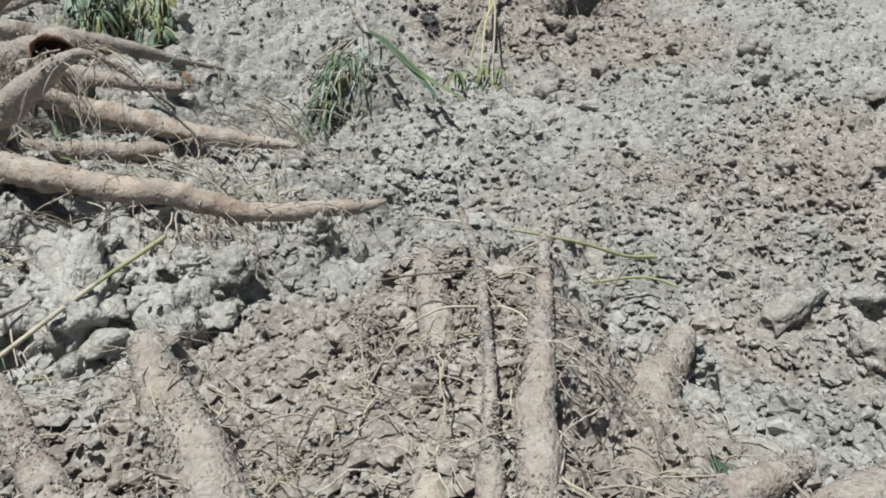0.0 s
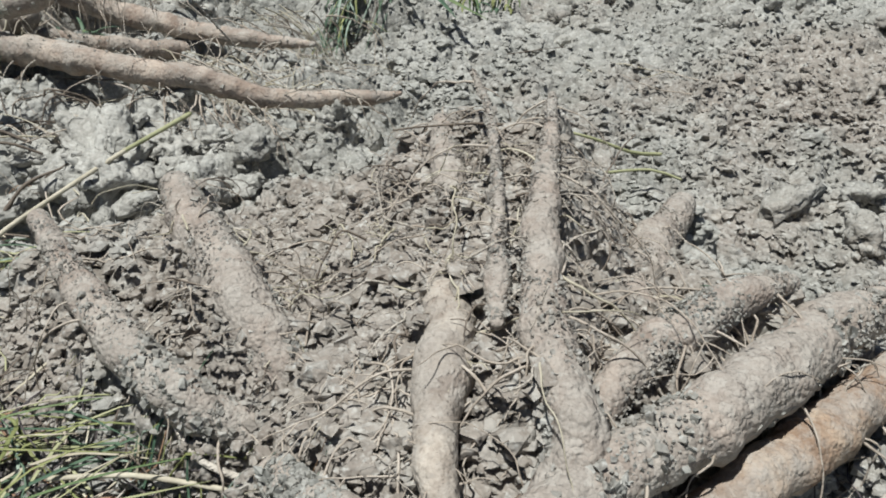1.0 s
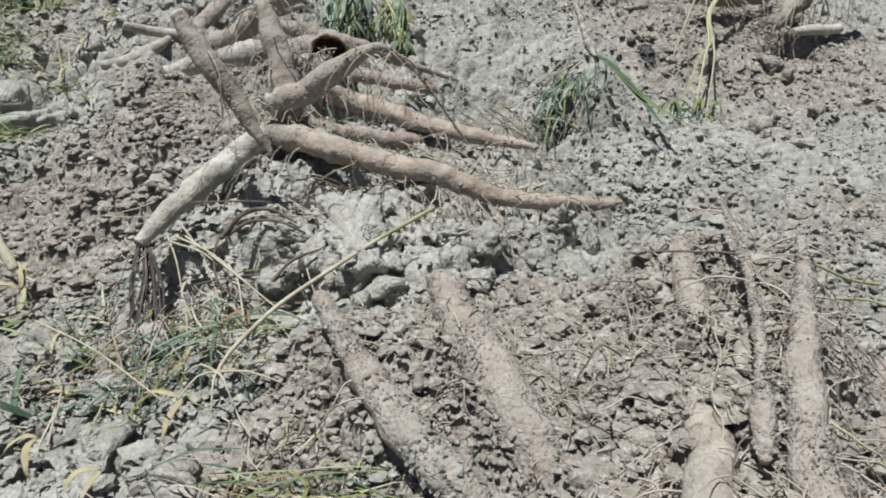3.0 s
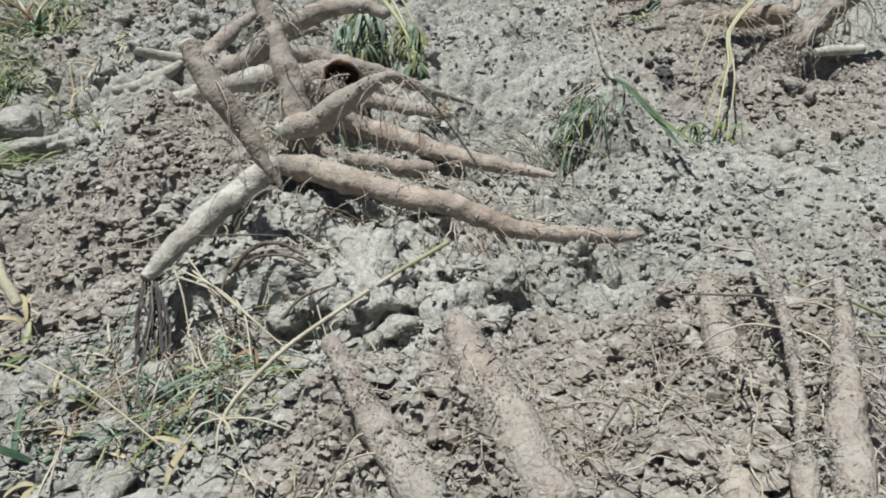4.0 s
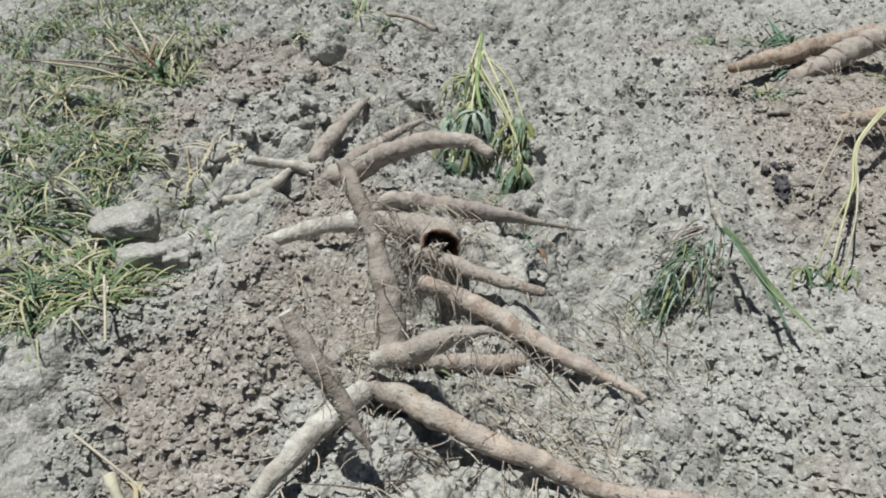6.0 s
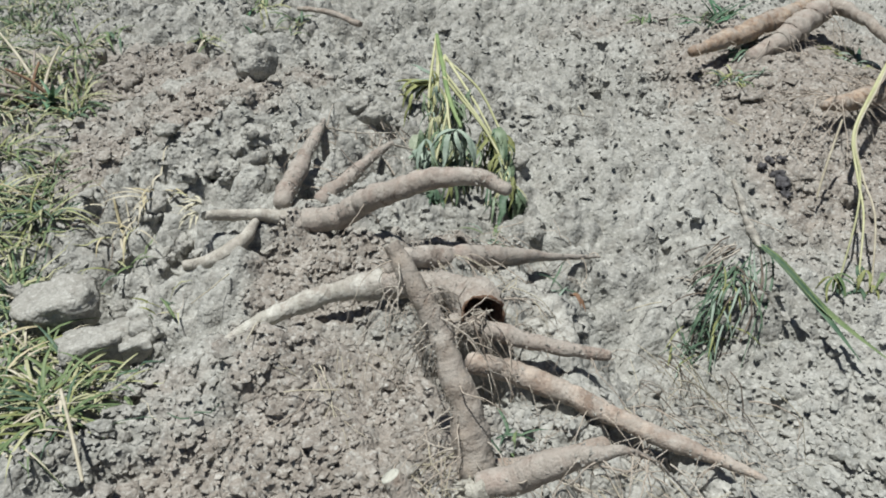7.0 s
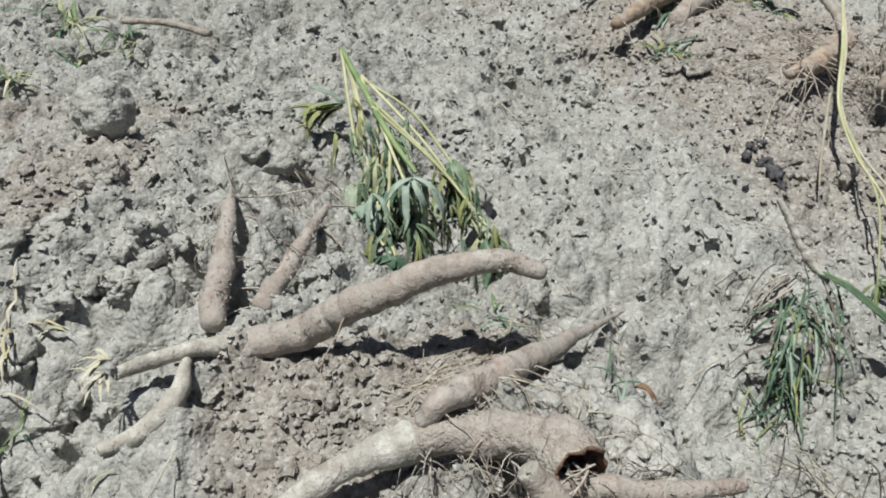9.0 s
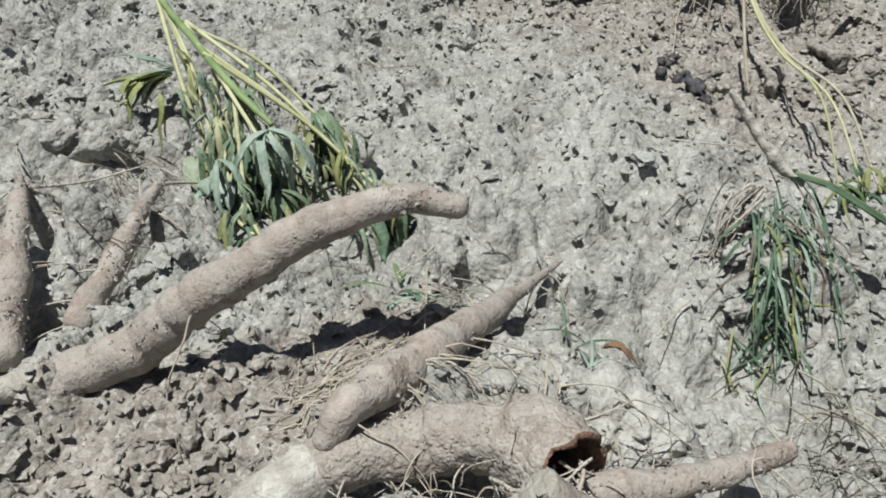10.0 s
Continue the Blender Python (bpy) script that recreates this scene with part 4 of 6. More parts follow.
CHAR = plain_material("charred earth", (0.030, 0.028, 0.028), (0.13, 0.125, 0.13), 60, 0.8, relief=0.8)
clod(0.031, 2.219, 0.042, (1.1, 0.9, 0.8), 0.35, "pale grey clod beside charred lumps", 4)
for x, y, r in [(-0.044, 2.251, 0.016), (-0.031, 2.211, 0.02), (-0.023, 2.169, 0.024), (-0.017, 2.269, 0.014), (-0.01, 2.152, 0.02), (-0.064, 2.219, 0.014), (-0.004, 2.229, 0.013)]:
    clod(x, y, r, (1.1, 0.9, 0.8), 0.5, "small black charred lump on brown soil").data.materials[0] = CHAR
for x, y, r in [(-0.20, 1.755, 0.024), (-0.165, 1.70, 0.022), (-0.215, 1.70, 0.020), (-0.125, 1.655, 0.018), (-0.18, 1.65, 0.020), (-0.24, 1.64, 0.016), (-0.15, 1.775, 0.020)]:
    clod(x, y, r, (1.1, 1.0, 0.85), 0.5, "clod of earth held by grass roots", 3)
clod(-1.25, 1.90, 0.038, (1.1, 0.9, 0.8), 0.5)
clod(-1.33, 1.83, 0.030, (1.1, 0.9, 0.8), 0.5)
clod(-1.37, 1.78, 0.034, (1.1, 0.9, 0.7), 0.4)
clod(-1.335, 2.29, 0.026, (1.0, 0.9, 0.8), 0.4)
clod(-0.57, 1.83, 0.035, (1.1, 1.0, 0.7), 0.3)
clod(0.03, 2.235, 0.040, (1.0, 1.0, 0.8), 0.3)
clod(-0.32, 2.16, 0.030, (1.2, 0.9, 0.6), 0.3)
clod(0.52, 0.92, 0.045, (1.4, 0.8, 0.7), 0.2)


def slab(x, y, z, sx, sy, sz, turn, lean, mat=SOIL):
    """A smooth slab of clay with rounded edges, as a spade or a boot leaves it."""
    v, f = BALLS[4]
    p = (np.abs(v) ** 6).sum(1) ** (-1 / 6)
    v = v * p[:, None] * np.stack([1 + 0.22 * v[:, 2], 1 + 0.22 * v[:, 2], 1 + 0.25 * v[:, 0] - 0.2 * v[:, 1]], -1)
    v = v * (1 + np.array([0.24 * noise.noise(Vector(q) * 1.6 + Vector((x * 9, y * 9, 0))) - 0.10 * max(0, abs(noise.noise(Vector(q) * 3.1 + Vector((x, y, 4)))) - 0.15) for q in v]))[:, None] * np.array((sx, sy, sz))
    me = fast_mesh("clay_slab", v, f, mat)
    set_damp(me, np.full(len(v), 0.0))
    ob = tagged(new("clay_slab", me), "smooth moulded slab of pale grey clay", "clod", "clods of earth")
    ob.matrix_world = pose(x, y, z, lean, -lean * 0.5, turn)


for x, y, r, f in [(-0.598, 1.525, 0.050, 0.70), (-0.506, 1.435, 0.060, 0.66), (-0.531, 1.529, 0.024, 0.8), (-0.552, 1.480, 0.030, 0.7), (-0.455, 1.475, 0.028, 0.7)]:
    clod(x, y, r, (1.15, 1.0, f), 0.28, "rough lump of pale bleached clay", 4, 0.85, 0.22, -0.8)
slab(-1.50, 1.430, -0.048, 0.072, 0.050, 0.045, 25, 10)
slab(-1.365, 1.345, -0.068, 0.064, 0.042, 0.045, 32, -8)
slab(-1.268, 1.340, -0.040, 0.030, 0.020, 0.028, 20, 5)
clod(-0.84, 0.66, 0.055, (1.1, 0.9, 0.8), 0.3)
clod(-0.74, 0.63, 0.045, (1.1, 0.9, 0.8), 0.3)
clod(-0.52, 0.42, 0.050, (1.1, 1.0, 0.7), 0.2)
clod(-0.40, 0.36, 0.045, (1.1, 1.0, 0.7), 0.2)
CLEAR = [(q[0], q[1]) for v in list(FRONT.values()) + list(MIDDLE.values()) + list(REAR.values()) for q in curve(v[0], 0.04)]
CLEAR += [(q[0], q[1]) for v in (PALE_STEM, PALE_ROOT, BROKEN_ROOT, REAR_STEM, REAR_BRANCH) for q in curve(v, 0.04)]
for i in range(276):
    zone = i % 6
    if zone < 1:
        x, y = rnd.uniform(-0.75, -0.12), rnd.uniform(0.55, 1.0)
    elif zone == 1:
        x, y = rnd.uniform(-2.4, -1.3), rnd.uniform(1.6, 3.2)
    elif zone == 2:
        x, y = rnd.uniform(-1.6, -0.9), rnd.uniform(1.3, 2.6)
    elif zone == 3:
        x, y = rnd.uniform(0.25, 1.3), rnd.uniform(0.7, 2.4)
    else:
        x, y = rnd.uniform(-1.9, 0.9), rnd.uniform(0.6, 3.1)
    r = rnd.choice((0.014, 0.018, 0.022, 0.026, 0.032)) * (1.3 if zone in (2, 3) else 1)
    if min((x - a) ** 2 + (y - b) ** 2 for a, b in CLEAR) < (r + 0.045) ** 2:
        continue
    clod(x, y, r, (rnd.uniform(0.8, 1.3), rnd.uniform(0.8, 1.2), rnd.uniform(0.6, 0.95)), 0.3)


for i in range(14):
    x, y = rnd.uniform(-1.48, -1.14), rnd.uniform(1.42, 2.0)
    if min((x - a) ** 2 + (y - b) ** 2 for a, b in CLEAR) > 0.06 ** 2:
        clod(x, y, rnd.uniform(0.018, 0.036), (1.15, 0.9, rnd.uniform(0.6, 0.9)), 0.35, "pale blocky clod of dried clay", 3, 0.9, 0.28, -0.3)


def caked(parent, limbs, count, low, high):
    """Crumbs of earth that cling to the tubers, one mesh a plant."""
    spots, sizes = [], []
    lines = [curve(q, 0.02) for q in limbs]
    for i in range(count):
        line = rnd.choice(lines)
        k = rnd.randrange(len(line) - 1)
        q = line[k] + (line[k + 1] - line[k]) * rnd.random()
        n = (line[k + 1] - line[k])[:3]
        d = Vector((-n[1], n[0], 0)).normalized()
        t = rnd.uniform(-0.4, math.pi + 0.4)
        spots.append(Vector(q[:3]) + (d * math.cos(t) + Vector((0, 0, 1)) * math.sin(t)) * q[3] * 0.97)
        sizes.append(low * (high / low) ** (rnd.random() ** 2))
    spots, sizes = np.array(spots) - np.array(parent.location), np.array(sizes)
    shape = np.stack([block(0) for _ in range(10)])
    v = np.einsum("nij,nkj->nki", turns(count), shape[dice.randint(0, 10, count)] * dice.uniform(0.5, 1.2, (count, 1, 3))) * sizes[:, None, None] + spots[:, None, :]
    f, k = BALLS[0][1], len(BALLS[0][0])
    me = fast_mesh("caked_soil", v.reshape(-1, 3), (f[None] + (np.arange(count) * k)[:, None, None]).reshape(-1, 3), SOIL, False)
    set_damp(me, np.full(count * k, 0.5))
    ob = new("caked_soil", me)
    ob.parent = parent
    tagged(ob, "crumbs of earth caked on the tubers", kind="stuff")


caked(PLANTS[0], [v[0] for k, v in FRONT.items() if k not in ("middle", "peeled")], 15000, 0.0007, 0.0022)
caked(PLANTS[0], [v[0] for k, v in FRONT.items() if k not in ("middle", "peeled")], 500, 0.002, 0.0042)
caked(PLANTS[0], [FRONT["broken"][0], FRONT["long"][0][3:], FRONT["thick"][0], FRONT["tapered"][0][4:], FRONT["second"][0][2:]], 2000, 0.0018, 0.0052)
caked(PLANTS[1], [v[0] for v in MIDDLE.values()] + [BROKEN_ROOT[:4]], 1700, 0.0010, 0.0035)
caked(PLANTS[2], [v[0] for v in REAR.values()], 1000, 0.0010, 0.0035)


# ---- leaves, blades and straws ----
def ribbon(line, width, fold=0.25, start=0.35):
    """A folded, pointed blade along a line of points."""
    n, verts, faces = len(line), [], []
    for i, p in enumerate(line):
        way = (line[min(i + 1, n - 1)] - line[max(i - 1, 0)]).normalized()
        side = way.cross(Vector((0, 0, 1)))
        side = side.normalized() if side.length > 1e-4 else Vector((1, 0, 0))
        up = side.cross(way)
        t = i / (n - 1)
        w = width * 0.5 * max(0.02, (start + (1 - start) * min(1, t * 4)) * (1 - max(0, t - 0.45) ** 1.6 * 2.6))
        verts += [p - side * w + up * w * fold, p, p + side * w + up * w * fold]
        verts += [p - side * w + up * (w * fold - 0.0004), p - up * 0.0006, p + side * w + up * (w * fold - 0.0004)]
    for i in range(n - 1):
        a, b = i * 6, i * 6 + 6
        faces += [(a, a + 1, b + 1, b), (a + 1, a + 2, b + 2, b + 1), (a + 4, a + 3, b + 3, b + 4), (a + 5, a + 4, b + 4, b + 5), (a + 3, a, b, b + 3), (a + 2, a + 5, b + 5, b + 2)]
    faces += [(0, 3, 4, 1), (1, 4, 5, 2)]
    return verts, faces


def arc(start, way, length, droop, steps=8, wobble=0.06, lift=0.004):
    p, d, line = Vector(start), Vector(way).normalized(), []
    for i in range(steps + 1):
        line.append(p.copy())
        d = (d + Vector((rnd.gauss(0, wobble), rnd.gauss(0, wobble), -droop))).normalized()
        p = p + d * (length / steps)
        floor = ground_z(p.x, p.y) + lift
        if p.z < floor:
            p.z = floor
            d.z = max(d.z, 0.0)
    return line


def through_points(points, steps=5):
    return [Vector(q[:3]) for q in curve([(*p, 0.001) for p in points], 0.02)]


def blade(parent, start, way, length, width, mat, droop=0.12, fold=0.3, name="blade"):
    v, f = ribbon(arc(start, way, length, droop), width, fold)
    return solid(name, v, f, mat, parent)


def tuft(x, y, count, length, mats, label, lean=(0, 0), width=0.006, name="grass_tuft", category="grass", droop=0.14):
    ob = thing(name, x, y, ground_z(x, y), label, category, "weeds and tufts")
    for i in range(count):
        t = rnd.uniform(0, 6.28)
        way = Vector((math.cos(t) * 0.8 + lean[0], math.sin(t) * 0.8 + lean[1], rnd.uniform(0.25, 1.2)))
        blade(ob, (x + rnd.gauss(0, 0.018), y + rnd.gauss(0, 0.018), ground_z(x, y) + 0.002), way, length * rnd.uniform(0.5, 1.15), width * rnd.uniform(0.6, 1.3), rnd.choice(mats), droop)
    settle(ob)
    return ob


def stalk(points, r0, r1, mat, label, category="straw", name="straw", group="loose straws", parent=None):
    n = len(points)
    points = [(p[0], p[1], max(p[2], ground_z(p[0], p[1]) + r0)) for p in points]
    pts = [(*p, r0 + (r1 - r0) * i / (n - 1)) for i, p in enumerate(points)]
    rough = name in ("loose_root", "stick")
    v, f, *_ = tube(pts, 0.008 if rough else 0.015, 9 if rough else 7, 0.22 if rough else 0.0, int(abs(points[0][0]) * 997), "flat", "flat")
    if parent:
        return solid(name, v, f, mat, parent, label)
    c = Vector(points[0])
    ob = solid(name, [Vector(q) - c for q in v], f, mat)
    ob.location = c
    return tagged(ob, label, category, group)


def palm_leaf(parent, base, way, size, mats, lobes=6, droop=0.35, spreads=1.1, wide=0.11):
    """A wilted hand-shaped leaf: lobes that hang from one point, one mesh a leaf."""
    verts, faces = [], []
    way = Vector(way).normalized()
    side = way.cross(Vector((0, 0, 1)))
    side = side.normalized() if side.length > 0.01 else Vector((1, 0, 0))
    for i in range(lobes):
        t = (i / (lobes - 1) - 0.5) * 2 * spreads
        d = way * math.cos(t) + side * math.sin(t) + Vector((0, 0, rnd.uniform(-0.1, 0.35)))
        v, f = ribbon(arc(base, d, size * rnd.uniform(0.75, 1.15) * (1 - 0.25 * abs(t)), droop * rnd.uniform(0.4, 1.6), 9, 0.20), size * wide * rnd.uniform(0.7, 1.15), rnd.uniform(0.3, 1.2), 0.3)
        k = len(verts)
        verts += v
        faces += [tuple(a + k for a in q) for q in f]
    return solid("leaf", verts, faces, rnd.choice(mats), parent)


def shoot():
    ob = thing("cassava_shoot", -0.80, 2.0, ground_z(-0.80, 2.0), "wilted cassava shoot, yellow-green leaf stalks and drooping leaves", "plant")
    spine = [(-0.919, 2.364, 0.247, 0.005), (-0.864, 2.201, 0.22, 0.0058), (-0.821, 2.077, 0.20, 0.0056), (-0.776, 1.993, 0.17, 0.0040)]
    limb("stem", spine, STALK, ob, "bright green soft stem", 0.05, 71, "flat", sides=10)
    some = (LEAF_GREEN, LEAF_GREEN, LEAF_GREEN, GREEN, LEAF_OLIVE, LEAF_OLIVE, LEAF_SILVER, STRAW_GREEN, PALE_LEAF)
    for line in [[(-0.919, 2.358, 0.247), (-0.896, 2.176, 0.16), (-0.874, 2.103, 0.06)], [(-0.915, 2.358, 0.247), (-0.884, 2.208, 0.18), (-0.882, 2.109, 0.07)], [(-0.91, 2.34, 0.244), (-0.878, 2.2, 0.18), (-0.866, 2.08, 0.07)],
                 [(-0.843, 2.167, 0.21), (-0.851, 2.06, 0.10), (-0.845, 1.946, 0.05), (-0.815, 1.91, 0.045)], [(-0.876, 2.257, 0.23), (-0.821, 2.053, 0.19), (-0.793, 1.964, 0.16)],
                 [(-0.82, 2.07, 0.19), (-0.83, 1.957, 0.08), (-0.82, 1.906, 0.05)], [(-0.876, 2.257, 0.23), (-0.777, 2.217, 0.17), (-0.703, 2.13, 0.10)], [(-0.876, 2.27, 0.23), (-0.768, 2.143, 0.16), (-0.701, 2.073, 0.09)],
                 [(-0.852, 2.153, 0.22), (-0.738, 2.068, 0.14), (-0.679, 2.003, 0.09), (-0.629, 1.912, 0.06)], [(-0.86, 2.19, 0.22), (-0.75, 2.10, 0.14), (-0.69, 2.03, 0.09), (-0.65, 1.93, 0.06)]]:
        v, f, *_ = tube([(*p, 0.0036 - 0.0004 * i) for i, p in enumerate(line)], 0.02, 8, 0, 0)
        petiole = solid("petiole", v, f, PETIOLE, ob)
        d = Vector(line[-1]) - Vector(line[-2])
        d.z = -0.05
        palm_leaf(petiole, Vector(line[-1]), d + Vector((rnd.gauss(0, 0.02), rnd.gauss(0, 0.02), 0)), rnd.uniform(0.07, 0.11), some, rnd.choice((3, 4)), 0.4, 0.5, 0.20)
    # leaves bunched along the stem and hanging to the ground
    for i in range(52):
        u = rnd.random() ** 0.7
        x, y = -0.868 + 0.085 * u + rnd.gauss(0, 0.020 + 0.03 * u), 2.20 - 0.23 * u + rnd.gauss(0, 0.02)
        z = max(ground_z(x, y) + 0.03, 0.19 - 0.075 * u + rnd.gauss(0, 0.02))
        palm_leaf(ob, Vector((x, y, z)), (rnd.gauss(0.12, 0.35), -0.6, rnd.uniform(-0.6, -0.1)), rnd.uniform(0.07, 0.115), some, rnd.choice((2, 3)), 0.35, 0.35, rnd.uniform(0.06, 0.11))
    for i in range(56):
        y = rnd.uniform(1.91, 2.10)
        x = -0.765 + (y - 2.0) * -0.30 + rnd.uniform(-0.12, 0.115)
        palm_leaf(ob, Vector((x, y, ground_z(x, y) + rnd.uniform(0.02, 0.085))), (rnd.gauss(0.15, 0.35), -0.6, rnd.uniform(-0.3, 0.1)), rnd.uniform(0.06, 0.11), some, rnd.choice((2, 3)), 0.35, 0.4, rnd.uniform(0.06, 0.11))
    for k in range(3):
        palm_leaf(ob, Vector((-0.705 + rnd.gauss(0, 0.006), 2.10 + rnd.gauss(0, 0.01), 0.125)), (0.10 + rnd.gauss(0, 0.1), -0.6, -0.1), 0.13, (GREEN, LEAF_GREEN), 3, 0.35, 0.25, 0.13)
    palm_leaf(ob, Vector((-0.782, 1.966, 0.175)), (0.18, -0.5, 0.15), 0.14, (LEAF_SILVER,), 8, 0.42, 1.5, 0.09)
    for x, y in ((-0.885, 2.04), (-0.868, 2.0), (-0.895, 2.08)):
        palm_leaf(ob, Vector((x, y, ground_z(x, y) + 0.05)), (0.1, -0.7, 0.1), 0.08, (LEAF_SILVER, PALE_LEAF), 3, 0.3, 0.8, 0.3)
    settle(ob)


def fallen_leaf(x, y, size, mats, label, lobes=4, way=(-1, -0.3, 0.1), z=0.03):
    ob = thing("leaf", x, y, ground_z(x, y), label, "leaf", "fallen leaves")
    palm_leaf(ob, Vector((x, y, ground_z(x, y) + z)), way, size, mats, lobes, 0.12, 0.7)
    settle(ob)


def tussock():
    ob = thing("grass_tussock", -0.14, 1.74, ground_z(-0.14, 1.74), "uprooted grass tussock with long dark green blades", "grass")
    limb("stalk", [(-0.190, 1.805, 0.205, 0.003), (-0.168, 1.780, 0.165, 0.0055), (-0.142, 1.746, 0.12, 0.0065), (-0.12, 1.72, 0.10, 0.005)], STEM_PALE, ob, "grey dead stalk with leaf scars", 0.8, 81, sides=12, step=0.004)
    crown = Vector((-0.135, 1.738, 0.105))
    for way, n in [([(-0.140, 1.735, 0.105), (-0.128, 1.684, 0.065), (-0.168, 1.530, 0.02)], 4), ([(-0.145, 1.735, 0.10), (-0.140, 1.67, 0.055), (-0.191, 1.552, 0.02)], 2), ([(-0.165, 1.735, 0.07), (-0.208, 1.639, 0.045), (-0.242, 1.533, 0.02)], 2),
                   ([(-0.160, 1.735, 0.07), (-0.20, 1.66, 0.05), (-0.243, 1.593, 0.03)], 2)]:
        for i in range(n):
            off = Vector((rnd.gauss(0, 0.016), rnd.gauss(0, 0.014), 0))
            u = rnd.uniform(0.35, 1.05)
            p, q, e = (Vector(w) + Vector((0.018, 0, 0)) for w in way)
            e = q.lerp(e, u) + off * 1.6
            e.z = ground_z(e.x, e.y) + 0.006
            q = q + off
            q.z = max(q.z, ground_z(q.x, q.y) + 0.012)
            v, f = ribbon(through_points([p + off * 0.7, q, e]), rnd.uniform(0.0022, 0.0048), 0.6)
            solid("blade", v, f, rnd.choice((GREEN, GREEN, GREEN, DARK_ROOT, LEAF_SILVER)), ob)
    for k in range(2):
        v, f = ribbon(through_points([crown, (-0.101, 1.703 - 0.01 * k, 0.105), (-0.007 - 0.01 * k, 1.619, 0.05), (0.10 - 0.06 * k, 1.511, 0.03)]), 0.016, 0.5, 0.6)
        solid("blade", v, f, GREEN if k else GREEN_LIGHT, ob, "long folded leaf")
    for i in range(84):
        u = rnd.random() ** 0.7
        x, y = -0.135 - 0.09 * u + rnd.gauss(0, 0.022), 1.738 - 0.15 * u + rnd.gauss(0, 0.02)
        t = rnd.gauss(4.3, 0.9)
        blade(ob, (x, y, ground_z(x, y) + 0.05 * (1 - u) + 0.012), (math.cos(t), math.sin(t), rnd.uniform(-0.1, 0.5)), rnd.uniform(0.04, 0.11), rnd.uniform(0.0025, 0.0055), rnd.choice((GREEN, GREEN, GREEN, GREEN, DARK_ROOT, LEAF_SILVER, LEAF_OLIVE)), 0.22, 0.5)
    for i in range(14):
        e = Vector((-0.235 + rnd.gauss(-0.03, 0.03), 1.70 + rnd.gauss(0, 0.025), 0.03))
        rootlet(ob, crown + Vector((rnd.gauss(-0.035, 0.01), rnd.gauss(0.015, 0.012), -0.02)), e - crown, rnd.uniform(0.07, 0.15), rnd.uniform(0.0012, 0.0026), rnd.choice((ROOTLET, PALE_WOOD, PALE_WOOD, DARK_ROOT)), 0.2, 0.3)
    settle(ob)


def yellow_stalks():
    ob = thing("cassava_shoot", 0.08, 1.85, ground_z(0.08, 1.85), "fallen cassava shoot, long yellow stalks with wilted leaves", "plant")
    for k, e in enumerate([(0.112, 1.855), (0.078, 1.872), (0.140, 1.862)]):
        end = (e[0], e[1], ground_z(*e) + 0.025)
        pts = [(0.27, 2.62, 0.21, 0.0036), (0.19 + 0.004 * k, 2.42, 0.18, 0.0034), (0.13 + 0.003 * k, 2.265, 0.12, 0.003), (0.136 + 0.006 * k, 2.16, 0.060, 0.0028)]
        pts += [(0.5 * (0.140 + 0.01 * k + e[0]) - 0.004, 0.5 * (2.12 + e[1]), 0.05, 0.0024), (*end, 0.002)]
        v, f, *_ = tube(pts, 0.02, 8, 0, 0)
        solid("petiole", v, f, (PETIOLE, STRAW_GREEN, STRAW)[k], ob)
        palm_leaf(ob, Vector(end), (0.2, -0.6, 0.1), 0.06, (GREEN, LEAF_OLIVE), 3, 0.3, 0.6)
    for k in range(6):
        x, y = rnd.gauss(0.110, 0.035), rnd.gauss(1.865, 0.03)
        palm_leaf(ob, Vector((x, y, ground_z(x, y) + 0.05)), (rnd.gauss(0, 0.4), -0.5, 0.1), 0.065, (GREEN, LEAF_OLIVE, GREEN_LIGHT), 3, 0.3, 0.6)
    v, f, *_ = tube([(0.09, 2.24, 0.16, 0.003), (0.06, 2.15, 0.06, 0.003), (0.05, 2.11, 0.02, 0.002)], 0.02, 7, 0, 0)
    solid("petiole", v, f, STRAW, ob)
    settle(ob)


shoot()
tussock()
yellow_stalks()
fallen_leaf(-0.935, 2.43, 0.14, (LEAF_OLIVE,), "wilted olive leaf lying on dry soil", 9, (-1, -0.12, 0.05), 0.06)
fallen_leaf(-0.93, 2.44, 0.13, (LEAF_SILVER,), "pale wilted leaf lying on dry soil", 6, (-1, 0.05, 0.15), 0.065)
ob = thing("leaf", -0.464, 1.509, ground_z(-0.464, 1.509), "dead orange-tan leaf curled on a clay slab", "leaf", "fallen leaves")
for points, wide in [([(-0.472, 1.540, 0.070), (-0.460, 1.526, 0.080), (-0.450, 1.516, 0.064)], 0.009), ([(-0.463, 1.530, 0.078), (-0.452, 1.526, 0.070), (-0.441, 1.517, 0.056)], 0.007)]:
    v, f = ribbon(through_points([Vector(p) for p in points]), wide, 1.2, 0.5)
    solid("blade", v, f, LEAF_TAN, ob)
settle(ob)
fallen_leaf(-0.89, 2.06, 0.05, (LEAF_BROWN,), "dead brown leaf under the shoot", 2, (0.5, -0.5, 0.2), 0.04)
fallen_leaf(-0.445, 0.480, 0.085, (LEAF_DRY,), "dry yellow leaf curled on the soil", 2, (-0.55, -0.8, 0.1), 0.045)
fallen_leaf(-0.59, 0.42, 0.08, (LEAF_DRY,), "dry yellow leaf curled on the soil", 2, (-0.7, -0.6, 0.2), 0.05)
fallen_leaf(-0.48, 0.38, 0.07, (LEAF_DRY,), "dry yellow leaf curled on the soil", 2, (-0.3, -0.8, 0.2), 0.04)
